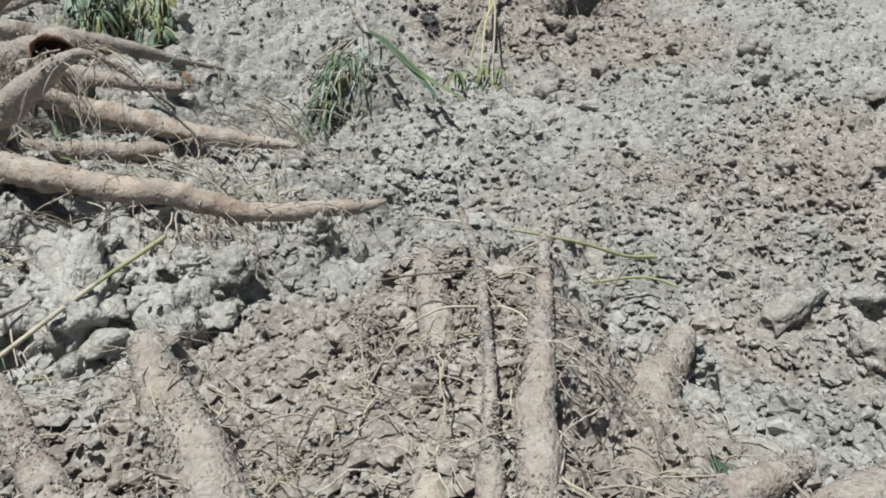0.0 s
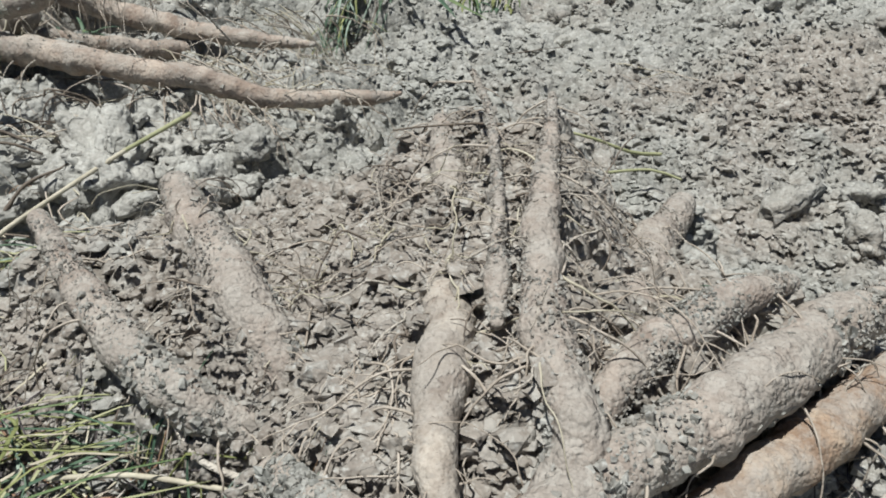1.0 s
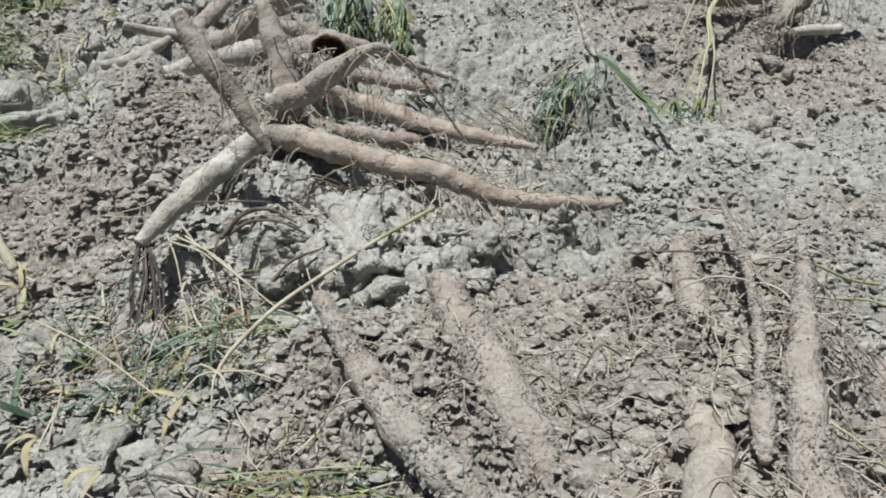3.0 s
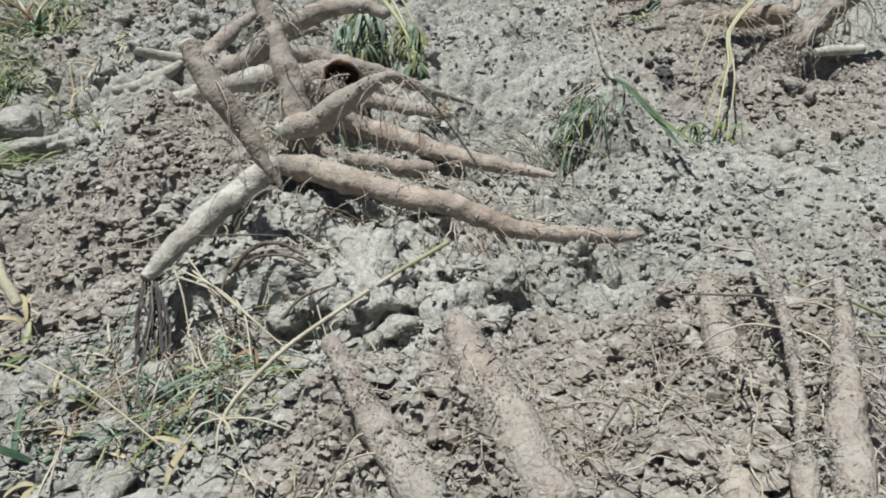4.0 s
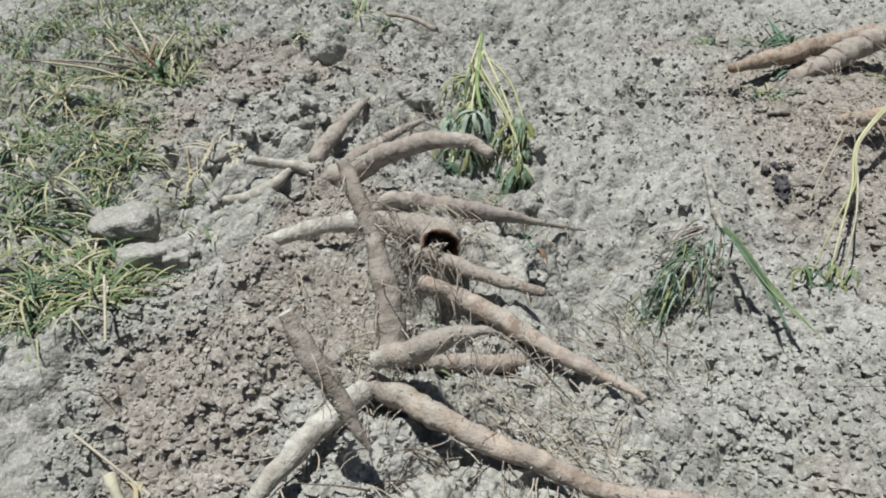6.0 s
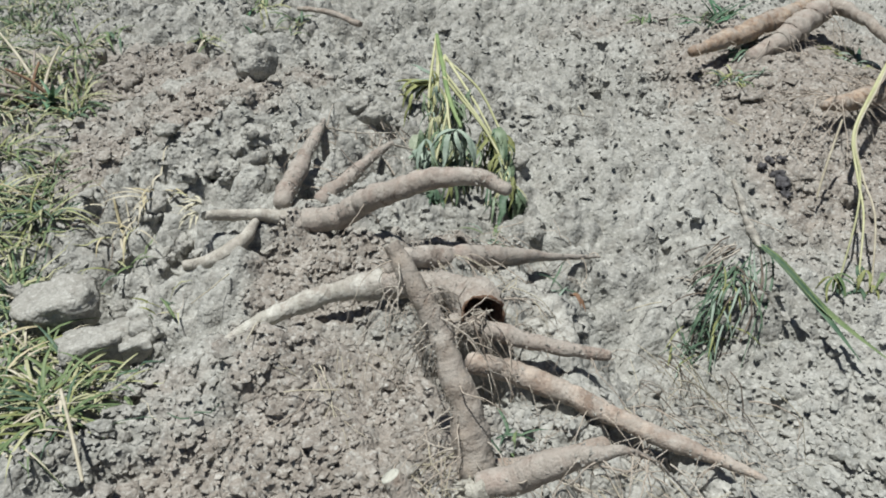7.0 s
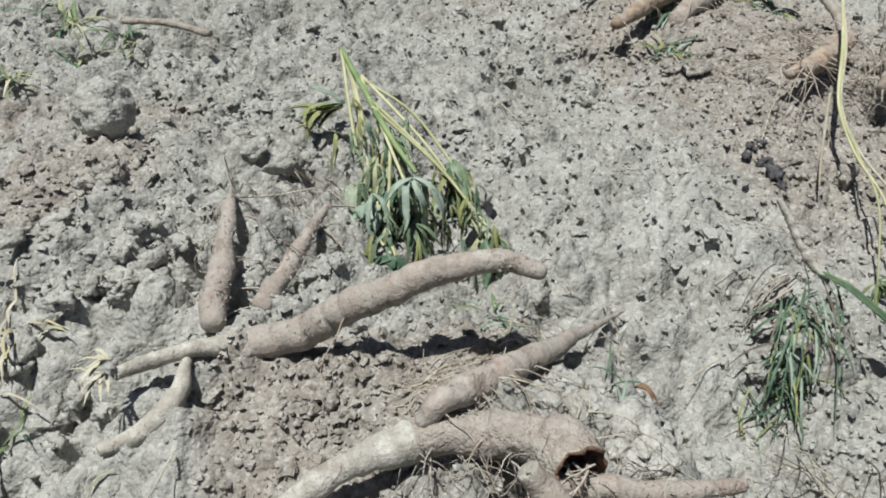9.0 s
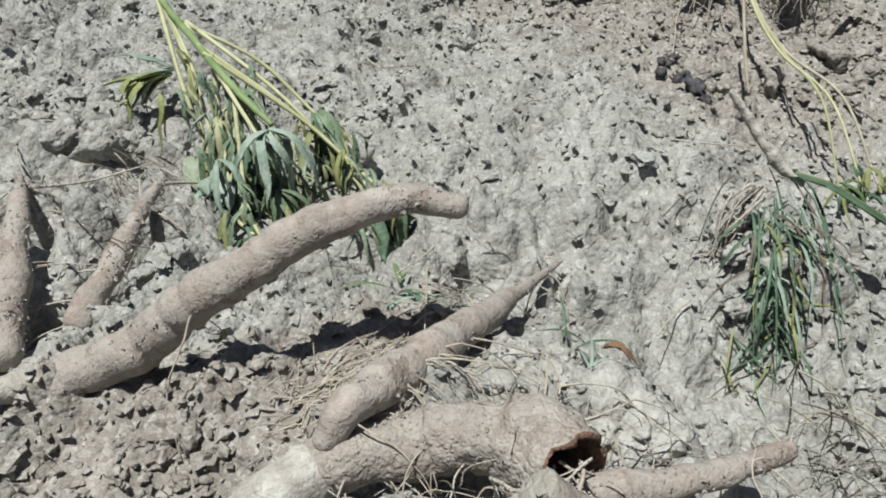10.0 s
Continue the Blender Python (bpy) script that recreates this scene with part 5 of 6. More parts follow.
fallen_leaf(-0.445, 0.638, 0.06, (LEAF_BROWN,), "dead brown leaf among straws", 2, (-0.3, -0.8, 0.2), 0.03)
fallen_leaf(-1.205, 1.55, 0.055, (HUSK,), "dry papery husk on a splintered stem", 6, (-0.8, -0.2, 0.25), 0.09)
fallen_leaf(-1.215, 1.545, 0.05, (HUSK,), "dry papery husk on a splintered stem", 5, (-0.5, -0.7, 0.3), 0.08)
fallen_leaf(-0.86, 0.72, 0.09, (LEAF_DRY,), "dry buff leaf curled on a clod", 3, (-0.5, 0.4, 0.3), 0.04)

DRY = (STRAW, STRAW, STRAW_GREEN, LEAF_DRY)
LUSH = (GREEN, GREEN_LIGHT, GREEN_LIGHT, LEAF_OLIVE, STRAW_GREEN, STRAW_GREEN)
for x, y, n, l, mats in [(-1.39, 1.28, 26, 0.15, LUSH), (-1.35, 1.16, 24, 0.14, LUSH), (-1.27, 1.23, 14, 0.10, LUSH), (-1.25, 1.42, 9, 0.07, LUSH), (-1.43, 1.59, 9, 0.09, LUSH),
                         (-1.456, 1.76, 14, 0.11, DRY), (-2.06, 2.40, 12, 0.14, LUSH), (-1.95, 2.18, 12, 0.14, LUSH), (-1.81, 3.18, 10, 0.12, LUSH), (-1.57, 2.93, 8, 0.10, LUSH)]:
    tuft(x, y, n, l, mats, "dry buff tuft of dead grass" if mats is DRY else "green weeds with yellowing blades on dug soil")
for x, y, n, l, mats in [(-1.47, 1.19, 22, 0.18, DRY + LUSH), (-1.39, 1.05, 22, 0.18, DRY + LUSH), (-1.60, 1.32, 16, 0.16, DRY + LUSH), (-1.83, 1.50, 18, 0.2, DRY + LUSH), (-2.33, 2.36, 16, 0.2, DRY + LUSH),
                         (-2.2, 1.93, 18, 0.2, DRY + LUSH), (-1.90, 1.75, 14, 0.16, DRY + LUSH), (-1.49, 1.68, 8, 0.1, DRY), (-0.11, 2.73, 8, 0.1, LUSH), (-0.13, 3.39, 8, 0.12, LUSH)]:
    tuft(x, y, int(n * 1.5), l * 1.15, mats, "straggling tuft of half-dry grass and weeds", droop=0.2)
for x, y, n, l in [(-1.48, 1.30, 26, 0.16), (-1.36, 1.18, 24, 0.15), (-1.30, 1.12, 20, 0.13), (-1.55, 1.22, 26, 0.17), (-1.66, 1.48, 22, 0.15), (-1.72, 1.72, 18, 0.14), (-1.45, 1.08, 24, 0.16), (-2.19, 2.47, 18, 0.15), (-2.0, 2.27, 18, 0.14), (-1.87, 2.85, 10, 0.10),
                   (-2.45, 2.15, 26, 0.22), (-2.6, 2.6, 26, 0.24), (-2.3, 2.75, 22, 0.2), (-2.05, 1.62, 24, 0.2), (-1.75, 1.33, 22, 0.18), (-1.62, 1.05, 26, 0.2), (-2.2, 2.2, 22, 0.18), (-2.0, 1.95, 20, 0.16),
                   (-1.86, 1.18, 24, 0.2), (-2.5, 1.8, 24, 0.22), (-1.55, 0.9, 20, 0.18), (-2.9, 2.9, 26, 0.25), (-1.75, 1.62, 14, 0.12), (-2.25, 1.55, 24, 0.22)]:
    tuft(x, y, int(n * 2.0), l * 1.15, (STRAW_GREEN, STRAW_GREEN, GREEN_LIGHT, GREEN_LIGHT, GREEN, LEAF_OLIVE, STRAW), "rank green and straw-coloured grass at the field edge", width=0.0055, droop=0.2)
for x, y, n, l in [(-1.83, 1.66, 34, 0.11), (-1.95, 1.80, 40, 0.12), (-2.08, 1.72, 44, 0.14), (-1.72, 1.55, 26, 0.09), (-2.15, 2.00, 40, 0.13), (-2.3, 1.85, 40, 0.15), (-2.25, 2.25, 34, 0.12), (-2.05, 2.12, 26, 0.10), (-2.5, 2.35, 40, 0.16), (-2.75, 2.3, 44, 0.18), (-2.85, 2.55, 40, 0.18), (-1.62, 1.40, 24, 0.09), (-1.9, 1.45, 36, 0.14)]:
    tuft(x, y, n, l, (GREEN, GREEN, GREEN_LIGHT, LEAF_OLIVE, LEAF_SILVER, STRAW_GREEN), "low mat of fine green weeds at the field edge", width=0.004, droop=0.28)


def stubble():
    """A clump of broken, dead stalks."""
    ob = thing("dead_stubble", -2.15, 2.28, ground_z(-2.15, 2.28), "clump of broken brown dead stalks among green weeds", "stubble", "weeds and tufts")
    for i in range(17):
        x, y = -2.13 + rnd.gauss(0, 0.035), 2.28 + rnd.gauss(0, 0.03)
        t = rnd.uniform(1.3, 3.7)
        z = ground_z(x, y)
        h = rnd.uniform(0.02, 0.15)
        l = rnd.uniform(0.18, 0.42) if i % 3 == 0 else rnd.uniform(0.08, 0.2)
        v, f, *_ = tube([(x, y, z + 0.005, 0.006), (x + 0.5 * l * math.cos(t), y + 0.5 * l * math.sin(t), z + 0.6 * h + 0.01, 0.005), (x + l * math.cos(t), y + l * math.sin(t), z + h, 0.0035)], 0.03, 7, 0.12, i, "flat", "flat")
        solid("stalk", v, f, rnd.choice((LEAF_BROWN, STRAW, STRAW, STEM_GREY, DARK_ROOT)), ob)
    settle(ob)


def weed_mat():
    """Fine weeds that cover the field edge, past counting: one mesh."""
    verts, faces = [], []
    while len(verts) < 5200 * 18:
        y = rnd.uniform(0.95, 3.3)
        x = -1.36 - 0.50 * (y - 1.0) - 1.5 * rnd.random() ** 1.4
        if 0.30 + 1.1 * float(rough_noise(np.array([x * 3.0]), np.array([y * 3.0]), 91, 3)[0]) + 0.10 * (-1.5 - 0.5 * (y - 1.0) - x) < rnd.random():
            continue
        t, z = rnd.uniform(0, 6.28), ground_z(x, y)
        line = arc((x, y, z), (math.cos(t), math.sin(t), rnd.uniform(0.3, 1.6)), rnd.uniform(0.02, 0.09), 0.4, 2, 0.2)
        v, f = ribbon(line, rnd.uniform(0.003, 0.008), 0.3, 0.6)
        n = len(verts)
        verts += v
        faces += [tuple(a + n for a in q) for q in f]
    k = Mat("weed mat", 0.6, 0.25)
    c = k.mix(k.ramp(k.island(), 0.0, 0.7), (0.070, 0.120, 0.060), (0.180, 0.220, 0.120))
    c = k.mix(k.ramp(k.island(), 0.64, 0.66), c, (0.330, 0.320, 0.210))
    tagged(solid("weeds", verts, faces, k.done(c)), "low mat of fine green weeds at the field edge", "weeds", kind="stuff")


weed_mat()
stubble()
tuft(-2.07, 2.24, 14, 0.12, (FRESH_BLADE, GREEN), "upright fresh green weed beside dead stalks", width=0.012, droop=0.08)
tuft(-1.736, 3.04, 12, 0.10, (GREEN_LIGHT, FRESH_BLADE, STRAW_GREEN), "yellow-green weed on open soil", width=0.016, droop=0.2)
tuft(-1.83, 3.26, 14, 0.16, (GREEN_LIGHT, FRESH_BLADE, STRAW_GREEN), "yellow-green weed on open soil", width=0.012, droop=0.15)
tuft(-1.62, 3.07, 9, 0.12, (GREEN_LIGHT, GREEN), "small green weed on open soil", width=0.010, droop=0.15)
tuft(-2.26, 3.32, 10, 0.13, (GREEN_LIGHT, STRAW_GREEN), "yellow-green weed on open soil", width=0.010, droop=0.15)
tuft(-2.18, 2.75, 12, 0.12, (GREEN_LIGHT, GREEN), "small green weed on open soil", width=0.010, droop=0.2)
tuft(-0.055, 2.92, 16, 0.10, (FRESH_BLADE, GREEN_LIGHT, LEAF_SILVER, GREEN), "wilted pale green weed on open soil", width=0.014, droop=0.3)
tuft(-0.11, 3.36, 10, 0.15, (FRESH_BLADE, GREEN), "upright fresh green weed on open soil", width=0.014, droop=0.05)
tuft(-0.165, 3.15, 9, 0.12, (FRESH_BLADE, GREEN), "small fresh green weed on open soil", width=0.012, droop=0.08)
tuft(-0.10, 2.70, 12, 0.09, (GREEN, LEAF_OLIVE, LEAF_SILVER), "wilted green weed on open soil", width=0.010, droop=0.3)
tuft(0.30, 3.04, 14, 0.16, (GREEN, LEAF_OLIVE, LEAF_SILVER), "wilted leaves beside the far roots", width=0.014, droop=0.25)
tuft(-0.36, 3.36, 9, 0.12, (GREEN, GREEN_LIGHT), "small green weed on open soil", width=0.010, droop=0.2)
tuft(-0.66, 1.74, 14, 0.07, (GREEN, GREEN_LIGHT, LEAF_SILVER), "small green weed under the arched tuber")
tuft(-0.50, 1.53, 7, 0.075, (GREEN, LEAF_SILVER), "small green grass sprig beside a slab", width=0.004)
tuft(-0.52, 1.10, 10, 0.07, (GREEN, GREEN_LIGHT), "flattened green grass between tubers", width=0.005)
tuft(0.285, 0.455, 8, 0.05, (GREEN, GREEN, STRAW), "green grass blades between the tubers", width=0.005)
tuft(-0.86, 0.70, 8, 0.08, (STRAW_GREEN, GREEN_LIGHT), "yellowing weed beside clods", width=0.007)
tuft(-0.70, 0.68, 10, 0.06, (GREEN, STRAW), "bruised green grass among straws", width=0.004)
tuft(-0.50, 0.55, 16, 0.08, (GREEN, GREEN, LEAF_OLIVE), "bruised green grass among straws", width=0.004, droop=0.25)
tuft(-0.665, 0.50, 5, 0.09, (FRESH_BLADE, GREEN), "upright fresh green blades between clods", width=0.008, droop=0.04)
tuft(-0.70, 0.60, 9, 0.09, (STRAW_GREEN, GREEN_LIGHT, LEAF_DRY), "yellowing weed with curled leaves on clods", width=0.006, droop=0.25)
tuft(-0.62, 0.55, 8, 0.08, (LEAF_DRY, STRAW_GREEN), "dry curled pale leaves on clods", width=0.006, droop=0.3)


def litter(x, y, sx, sy, count, label, greens):
    """A flattened mat of straws and blades."""
    ob = thing("grass_litter", x, y, ground_z(x, y), label, "grass litter", "flattened grass")
    for i in range(count):
        px, py = rnd.gauss(x, sx), rnd.gauss(y, sy)
        t = rnd.gauss(0.35, 0.8 if rnd.random() < 0.7 else 1.5) + (math.pi if rnd.random() < 0.5 else 0)
        z = ground_z(px, py) + rnd.uniform(0.004, 0.035)
        green = rnd.random() < greens
        if py > 0.125 - 0.864 * (px - 0.064) and py < 0.5 and px < 0.1:
            continue
        line = arc((px, py, z), (math.cos(t), math.sin(t), rnd.uniform(-0.05, 0.35)), rnd.uniform(0.04, 0.12), 0.08, 8, rnd.choice((0.08, 0.2, 0.35)))
        # the blackest blades stand for shaded gaps in the mat
        wet = rnd.choice((GREEN, GREEN, STRAW_GREEN, LEAF_SILVER, LEAF_OLIVE)) if green else rnd.choice((STRAW, ROOTLET, DARK_ROOT, SHADED_FIBRE, STRAW_GREEN, LEAF_BROWN))
        v, f = ribbon(line, rnd.uniform(0.0010, 0.0024) * (1.4 if green else 1), 0.4)
        solid("blade", v, f, wet, ob)
    settle(ob)


litter(-0.19, 0.27, 0.10, 0.05, 420, "flattened green grass and straw under the tubers", 0.30)
litter(-0.10, 0.235, 0.07, 0.03, 110, "tangled dark grass and dead stalks under the tubers", 0.35)
litter(-0.32, 0.33, 0.06, 0.05, 60, "flattened straw and grass on brown soil", 0.3)
litter(-0.52, 0.66, 0.07, 0.06, 36, "broken straws over grey clods", 0.2)
litter(-0.485, 0.580, 0.045, 0.035, 130, "dark tangled grass and straw over grey clods", 0.8)
litter(-0.66, 0.57, 0.06, 0.05, 40, "broken straws and leaves over grey clods", 0.3)
litter(0.40, 0.25, 0.035, 0.025, 16, "green grass blades beside a clod", 0.6)
litter(-1.35, 1.20, 0.10, 0.07, 60, "matted weeds and straw at the edge of the dug patch", 0.45)

def long_blades(x, y, label, lines, width, mat):
    ob = thing("grass_tuft", x, y, ground_z(x, y), label, "grass", "weeds and tufts")
    for points in lines:
        v, f = ribbon(through_points([Vector(p) for p in points]), width, 0.35, 0.7)
        solid("blade", v, f, mat, ob)
    settle(ob)


long_blades(-0.04, 0.21, "long fresh green grass blades below the broken stem", [[(-0.16, 0.185, 0.06), (-0.11, 0.202, 0.075), (-0.044, 0.217, 0.082), (0.013, 0.224, 0.082), (0.078, 0.222, 0.08)],
            [(-0.09, 0.182, 0.06), (-0.01, 0.200, 0.075), (0.04, 0.205, 0.08), (0.082, 0.203, 0.08)], [(-0.20, 0.20, 0.05), (-0.13, 0.205, 0.06), (-0.06, 0.19, 0.06)]], 0.010, FRESH_BLADE)
def dry_blades():
    """Half-dry blades that lean together against the tuber."""
    ob = thing("grass_tuft", -0.20, 0.30, ground_z(-0.20, 0.30), "half-dry grass blades arching over brown soil", "grass", "weeds and tufts")
    for i in range(22):
        a = Vector((rnd.uniform(-0.36, -0.22), rnd.uniform(0.22, 0.37), 0.045))
        b = Vector((-0.125 + rnd.gauss(0, 0.03), 0.340 + rnd.gauss(0, 0.022), rnd.uniform(0.06, 0.09)))
        mid = a.lerp(b, 0.5) + Vector((rnd.gauss(0, 0.012), rnd.gauss(0, 0.012), rnd.uniform(0.0, 0.03)))
        mid.z = max(mid.z, ground_z(mid.x, mid.y) + 0.006)
        v, f = ribbon(through_points([a, mid, b]), rnd.uniform(0.0012, 0.0034), 0.35, 0.7)
        solid("blade", v, f, rnd.choice((STRAW, STRAW_GREEN, LEAF_OLIVE, GREEN, GREEN, GREEN_LIGHT)), ob)
    settle(ob)


dry_blades()
long_blades(0.42, 0.27, "fresh green grass blades beside the clod", [[(0.36, 0.22, 0.05), (0.42, 0.30, 0.08), (0.46, 0.36, 0.07)], [(0.40, 0.22, 0.04), (0.45, 0.28, 0.07), (0.5, 0.32, 0.06)]], 0.010, GREEN)
ob = thing("leaf", -0.08, 0.25, ground_z(-0.08, 0.25), "pale green crumpled leaf among the grass", "leaf", "fallen leaves")
v, f = ribbon(through_points([Vector((-0.125, 0.272, 0.045)), Vector((-0.095, 0.258, 0.058)), Vector((-0.065, 0.244, 0.056)), Vector((-0.03, 0.234, 0.045))]), 0.020, 0.9, 0.5)
solid("blade", v, f, PALE_LEAF, ob)
settle(ob)

# straws, twigs and roots that lie singly
stalk([(-0.262, 0.832, 0.112), (-0.284, 0.782, 0.110), (-0.305, 0.736, 0.108)], 0.0030, 0.0026, STRAW_GREEN, "green-tipped straw leaning on a clay block")
stalk([(-0.305, 0.736, 0.108), (-0.339, 0.660, 0.100), (-0.374, 0.577, 0.090), (-0.394, 0.503, 0.075), (-0.400, 0.482, 0.06)], 0.0026, 0.0024, STRAW, "long pale leaf stalk leaning on a clay block")
for e in [(-0.365, 0.492, 0.05), (-0.334, 0.492, 0.05), (-0.370, 0.455, 0.05), (-0.425, 0.448, 0.05), (-0.439, 0.488, 0.05), (-0.385, 0.44, 0.05)]:
    stalk([(-0.400, 0.482, 0.062), (-0.200 + 0.5 * e[0], 0.241 + 0.5 * e[1], 0.066), e], 0.0015, 0.0010, STRAW, "dry yellowed leaf rib on the soil")
stalk([(0.105, 0.985, 0.055), (0.237, 0.986, 0.03), (0.31, 1.0, 0.0), (0.355, 1.016, -0.01)], 0.0018, 0.0030, STRAW_GREEN, "yellow-green straw over cloddy soil")
stalk([(0.26, 0.93, 0.0), (0.33, 0.945, 0.0), (0.37, 0.94, -0.01)], 0.0022, 0.0018, STRAW_GREEN, "yellow-green straw over cloddy soil")
stalk([(-0.185, 0.43, 0.085), (-0.165, 0.393, 0.075), (-0.127, 0.346, 0.07), (-0.097, 0.314, 0.06), (-0.053, 0.293, 0.06), (-0.013, 0.259, 0.07), (0.029, 0.233, 0.08), (0.068, 0.212, 0.095)], 0.0018, 0.0036, PALE_WOOD, "pale woody root under the tubers", "root", "loose_root", "loose roots")
stalk([(-0.127, 0.346, 0.07), (-0.118, 0.375, 0.07), (-0.10, 0.392, 0.085)], 0.0016, 0.0010, PALE_WOOD, "thin pale side root on soil", "root", "loose_root", "loose roots")
stalk([(-0.205, 0.276, 0.062), (-0.185, 0.266, 0.062), (-0.125, 0.236, 0.064), (-0.071, 0.206, 0.066), (-0.05, 0.19, 0.066)], 0.0026, 0.0032, PALE_WOOD, "pale straight stick in the grass", "stick", "stick")
stalk([(-0.20, 0.305, 0.06), (-0.14, 0.306, 0.066), (-0.075, 0.302, 0.06)], 0.0022, 0.0022, STRAW, "white straw in the grass")
stalk([(0.12, 0.195, 0.105), (0.164, 0.207, 0.10), (0.208, 0.219, 0.092), (0.262, 0.247, 0.085), (0.315, 0.270, 0.08), (0.37, 0.30, 0.08), (0.41, 0.34, 0.07)], 0.0032, 0.0018, PALE_WOOD, "pale woody root beside the peeled tuber", "root", "loose_root", "loose roots")
stalk([(0.262, 0.247, 0.085), (0.30, 0.243, 0.07), (0.34, 0.235, 0.05)], 0.0026, 0.0016, PALE_WOOD, "thin pale side root on soil", "root", "loose_root", "loose roots")
for a, b in [((-0.612, 0.741, 0.065), (-0.550, 0.663, 0.03)), ((-0.607, 0.767, 0.075), (-0.484, 0.643, 0.035)), ((-0.582, 0.739, 0.07), (-0.406, 0.631, 0.055)), ((-0.593, 0.720, 0.07), (-0.493, 0.683, 0.055)),
             ((-0.590, 0.728, 0.075), (-0.44, 0.655, 0.055)), ((-0.529, 0.756, 0.09), (-0.418, 0.794, 0.095)), ((-0.50, 0.70, 0.06), (-0.43, 0.60, 0.05)), ((-0.66, 0.53, 0.05), (-0.45, 0.45, 0.04)), ((-0.54, 0.66, 0.05), (-0.50, 0.60, 0.04))]:
    a, b = Vector(a), Vector(b)
    stalk([a, a.lerp(b, 0.5) + Vector((rnd.gauss(0, 0.004), rnd.gauss(0, 0.004), 0.008)), b], rnd.uniform(0.0012, 0.0018), 0.0010, STRAW, "pale broken straw over grey clods")
stalk([(-1.055, 0.803, ground_z(-1.055, 0.803) + 0.03), (-0.95, 0.79, ground_z(-0.95, 0.79) + 0.03), (-0.85, 0.778, ground_z(-0.85, 0.778) + 0.01)], 0.0025, 0.0025, STRAW, "pale straw on brown soil")
stalk([(-1.259, 1.118, 0.06), (-1.2, 1.05, 0.04), (-1.15, 0.99, 0.02)], 0.003, 0.003, STRAW, "pale straw at the weed edge")
stalk([(-1.62, 3.12, 0.03), (-1.48, 3.05, 0.05), (-1.34, 2.98, 0.04)], 0.008, 0.012, STEM_GREY, "short grey stick on open soil", "stick", "stick")


def fibres(x, y, z, count, way, length, label, r=0.0016, mats=(DARK_ROOT, DARK_ROOT, ROOTLET), curl=0.4, wide=0.03):
    ob = thing("fibre_bundle", x, y, ground_z(x, y), label, "roots", "hanging fibres")
    for i in range(count):
        rootlet(ob, (x + rnd.gauss(0, wide), y + rnd.gauss(0, 0.8 * wide), z + rnd.gauss(0, 0.006)), (way[0] + rnd.gauss(0, 0.5), way[1] + rnd.gauss(0, 0.5), rnd.uniform(-0.5, 0.05)), length * rnd.uniform(0.35, 1.3), r * rnd.uniform(0.6, 1.3), rnd.choice(mats), 0.25, curl)
    settle(ob)


def frayed_bark():
    """Strips of bark that have peeled off the pale stem and hang over the clods, coloured near black for shade."""
    ob = thing("bark_strips", -0.61, 0.65, ground_z(-0.61, 0.65), "frayed bark strips hanging from a stem end, shade in their colour", "bark", "hanging fibres")
    for i in range(26):
        u = rnd.gauss(0, 0.4)
        a = Vector((-0.640 + 0.014 * u, 0.728 + rnd.gauss(0, 0.004), 0.052 + rnd.gauss(0, 0.004)))
        e = rnd.uniform(0.45, 1.05)
        points = [a]
        for k in (0.25, 0.5, 0.75, 1.0):
            p = a.lerp(Vector((-0.575 + 0.085 * u, 0.585, 0.0)), k * e) + Vector((rnd.gauss(0, 0.007), rnd.gauss(0, 0.005), 0))
            p.z = max(ground_z(p.x, p.y) + rnd.uniform(0.003, 0.014), a.z - 0.16 * k * e)
            points.append(p)
        v, f = ribbon(through_points(points), rnd.uniform(0.0012, 0.0038), 0.5, 0.8)
        solid("strip", v, f, rnd.choice((SHADED_FIBRE, SHADED_FIBRE, SHADED_FIBRE, DARK_ROOT)), ob)
    settle(ob)


def laid(points, lift=0.006):
    """Points put on the ground where they would lie below it."""
    return [(x, y, max(z, ground_z(x, y) + lift)) for x, y, z in points]


frayed_bark()
for points, r in [([(-0.515, 0.718, 0.09), (-0.50, 0.748, 0.11), (-0.47, 0.765, 0.115), (-0.435, 0.768, 0.10)], 0.0034), ([(-0.51, 0.728, 0.09), (-0.485, 0.742, 0.105), (-0.45, 0.752, 0.105), (-0.42, 0.76, 0.09)], 0.0026),
                  ([(-0.435, 0.680, 0.05), (-0.41, 0.700, 0.08), (-0.378, 0.722, 0.09)], 0.0030), ([(-0.53, 0.735, 0.08), (-0.52, 0.70, 0.07), (-0.50, 0.67, 0.05), (-0.47, 0.655, 0.04)], 0.0022)]:
    stalk(laid(points), r, r * 0.55, DARK_ROOT, "dark curved root over grey clods", "root", "loose_root", "loose roots")
stalk(laid([(-0.866, 0.702, 0.06), (-0.845, 0.690, 0.045), (-0.819, 0.677, 0.02)], 0.010), 0.010, 0.008, HUSK, "pale dry husk stub leaning on a clod", "stick", "stick")
fibres(-0.245, 0.915, 0.10, 16, (0.3, -0.8), 0.11, "brown fibres hanging below the long tuber", 0.0014)
fibres(-0.40, 1.02, 0.085, 16, (0.9, 0.1), 0.22, "tangle of fine roots between tubers", 0.0012, (PALE_WOOD, ROOTLET), 0.55, 0.045)
fibres(-0.36, 1.07, 0.09, 30, (0.9, -0.1), 0.27, "pale tangle of fine roots between tubers", 0.0012, (PALE_WOOD, STRAW, ROOTLET), 0.5, 0.06)
fibres(-0.20, 1.05, 0.07, 14, (-0.8, 0.3), 0.22, "pale tangle of fine roots beside a tuber", 0.0012, (PALE_WOOD, STRAW), 0.5, 0.05)
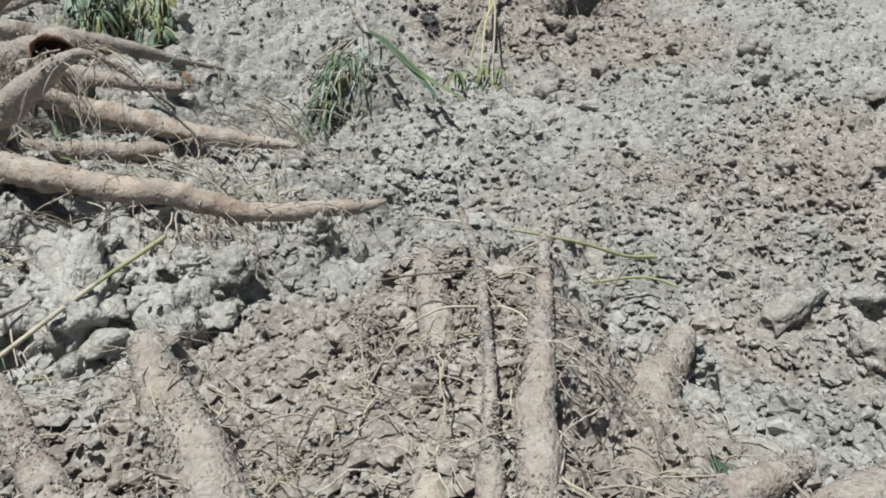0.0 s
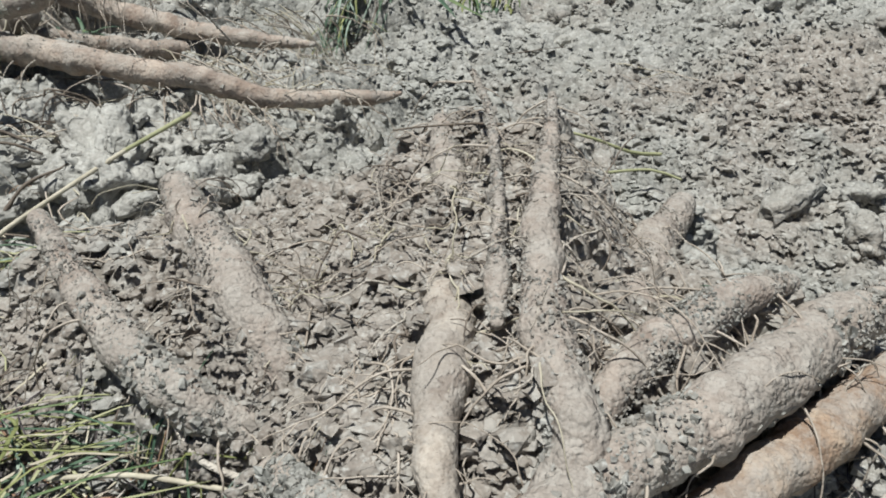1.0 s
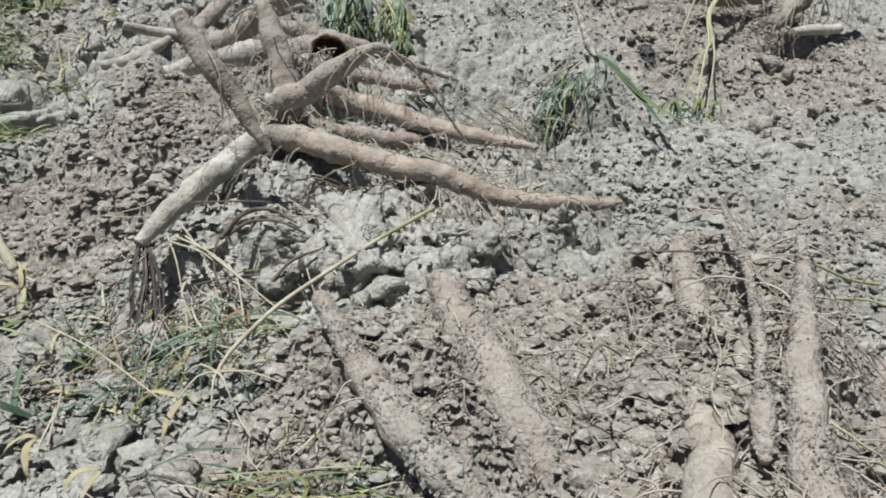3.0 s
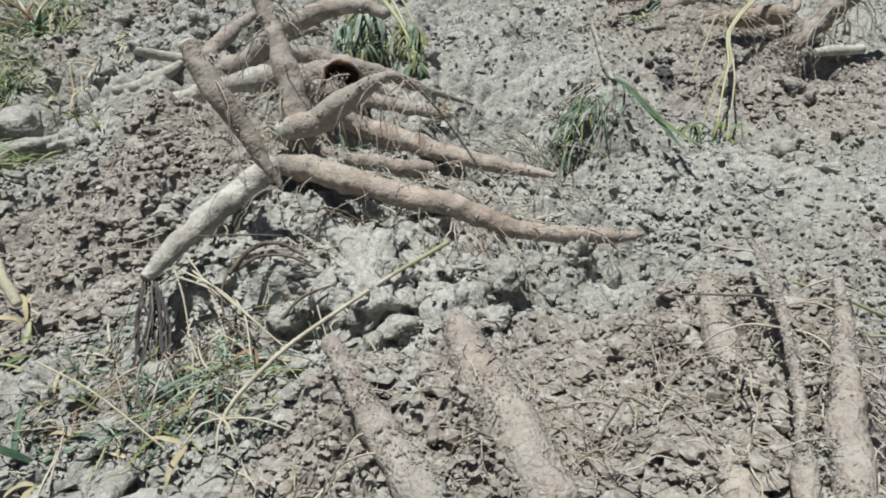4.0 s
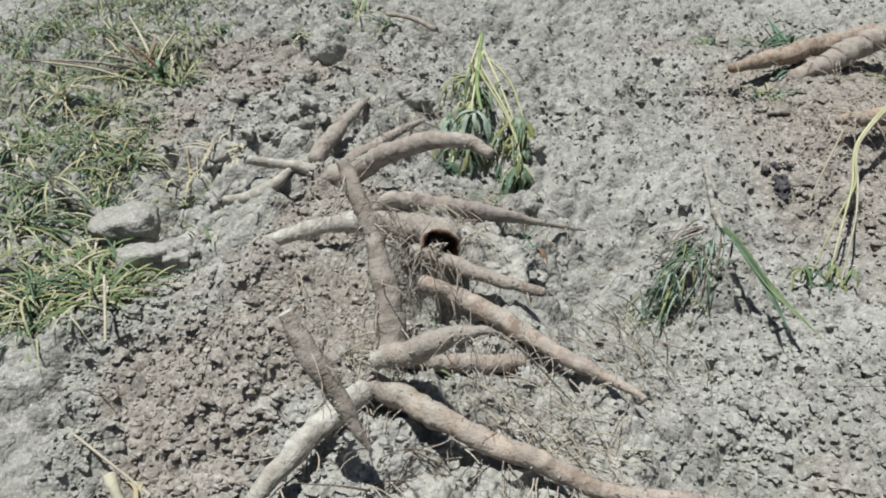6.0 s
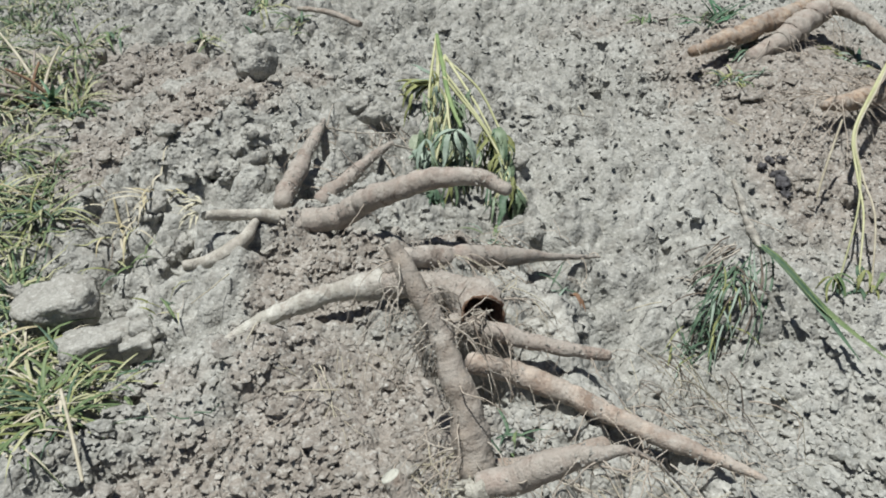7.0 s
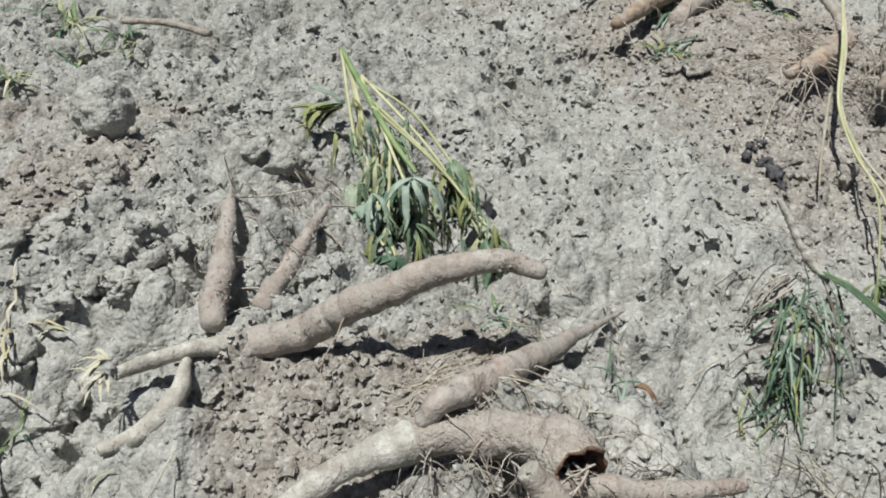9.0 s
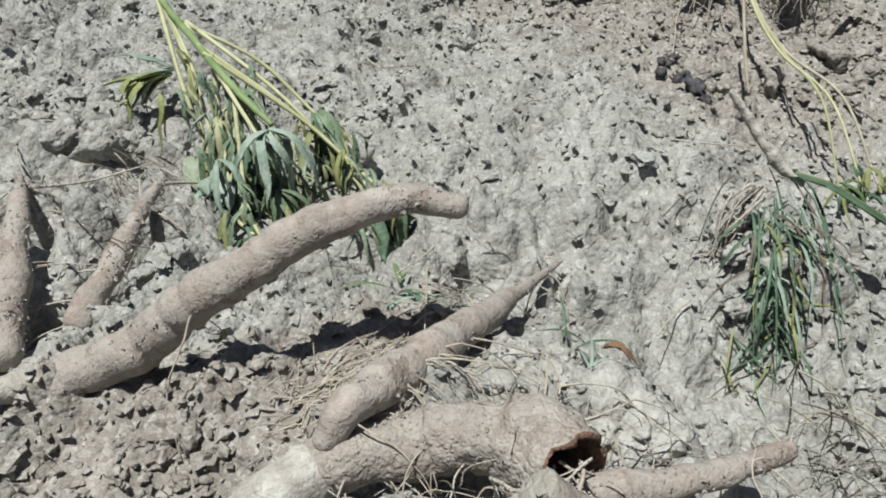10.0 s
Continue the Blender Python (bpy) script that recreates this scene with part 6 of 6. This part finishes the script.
fibres(-0.30, 1.27, 0.09, 22, (0.8, 0.1), 0.24, "pale straws and roots behind the tubers", 0.0012, (PALE_WOOD, STRAW, ROOTLET), 0.45, 0.06)
fibres(-0.48, 0.82, 0.09, 12, (0.6, 0.2), 0.16, "dark fibres over a grey clod", 0.0015, (DARK_ROOT, DARK_ROOT, ROOTLET), 0.2)
fibres(-0.51, 0.66, 0.03, 22, (0.5, -0.5), 0.14, "bleached straw and fibres over grey clods", 0.0012, (STRAW, ROOTLET, DARK_ROOT, DARK_ROOT), 0.2)
fibres(-0.57, 0.60, 0.015, 16, (0.2, -0.7), 0.12, "dark fibres over grey clods", 0.0013, (DARK_ROOT, DARK_ROOT, ROOTLET), 0.25)
fibres(-0.61, 1.315, 0.185, 16, (0.25, -0.5), 0.14, "fibres hanging over the mouth of the broken root", 0.0014, (PALE_WOOD, ROOTLET), 0.5, 0.018)
fibres(-0.66, 1.31, 0.17, 22, (0.3, -0.5), 0.15, "fibres hanging from the broken root", 0.0010, (ROOTLET, DARK_ROOT), 0.4)
fibres(-0.55, 1.38, 0.16, 8, (0.6, -0.1), 0.13, "fibres hanging from the broken root", 0.0010, (ROOTLET, STRAW), 0.4)
fibres(-0.78, 1.52, 0.115, 50, (0.9, 0.1), 0.20, "thin pale straws over brown earth", 0.0010, (STRAW, ROOTLET, ROOTLET), 0.15)
fibres(-0.62, 1.66, 0.09, 14, (0.8, -0.2), 0.20, "thin pale straws under the arched tuber", 0.0010, (STRAW, ROOTLET), 0.15)
fibres(-1.00, 2.12, 0.08, 16, (0.8, -0.3), 0.14, "dark rootlets on grey soil", 0.0012, (DARK_ROOT, ROOTLET), 0.25)
fibres(-0.30, 1.42, 0.06, 14, (0.8, -0.3), 0.18, "thin dark straws over grey soil", 0.0011, (DARK_ROOT, STRAW), 0.15)
fibres(-0.80, 1.22, 0.13, 14, (0.5, -0.5), 0.14, "fine roots over the brown mound", 0.0010, (ROOTLET, STRAW), 0.3)
fibres(-0.58, 1.02, 0.17, 26, (-0.2, -0.5), 0.12, "fibres hanging from the stump", 0.0010, (ROOTLET, STRAW), 0.4)
for i in range(90):
    x = rnd.uniform(-1.7, 0.7) if i % 3 else rnd.uniform(-0.8, -0.3)
    y = rnd.uniform(0.4, 2.8) if i % 3 else rnd.uniform(0.45, 0.95)
    t = rnd.uniform(0, 6.28)
    line = arc((x, y, ground_z(x, y) + 0.012), (math.cos(t), math.sin(t), 0.05), rnd.uniform(0.05, 0.16), 0.02, 4, 0.12, 0.006)
    stalk(line, rnd.uniform(0.0009, 0.0018), 0.0008, rnd.choice((STRAW, ROOTLET, DARK_ROOT)), "thin dry straw lying on the soil")
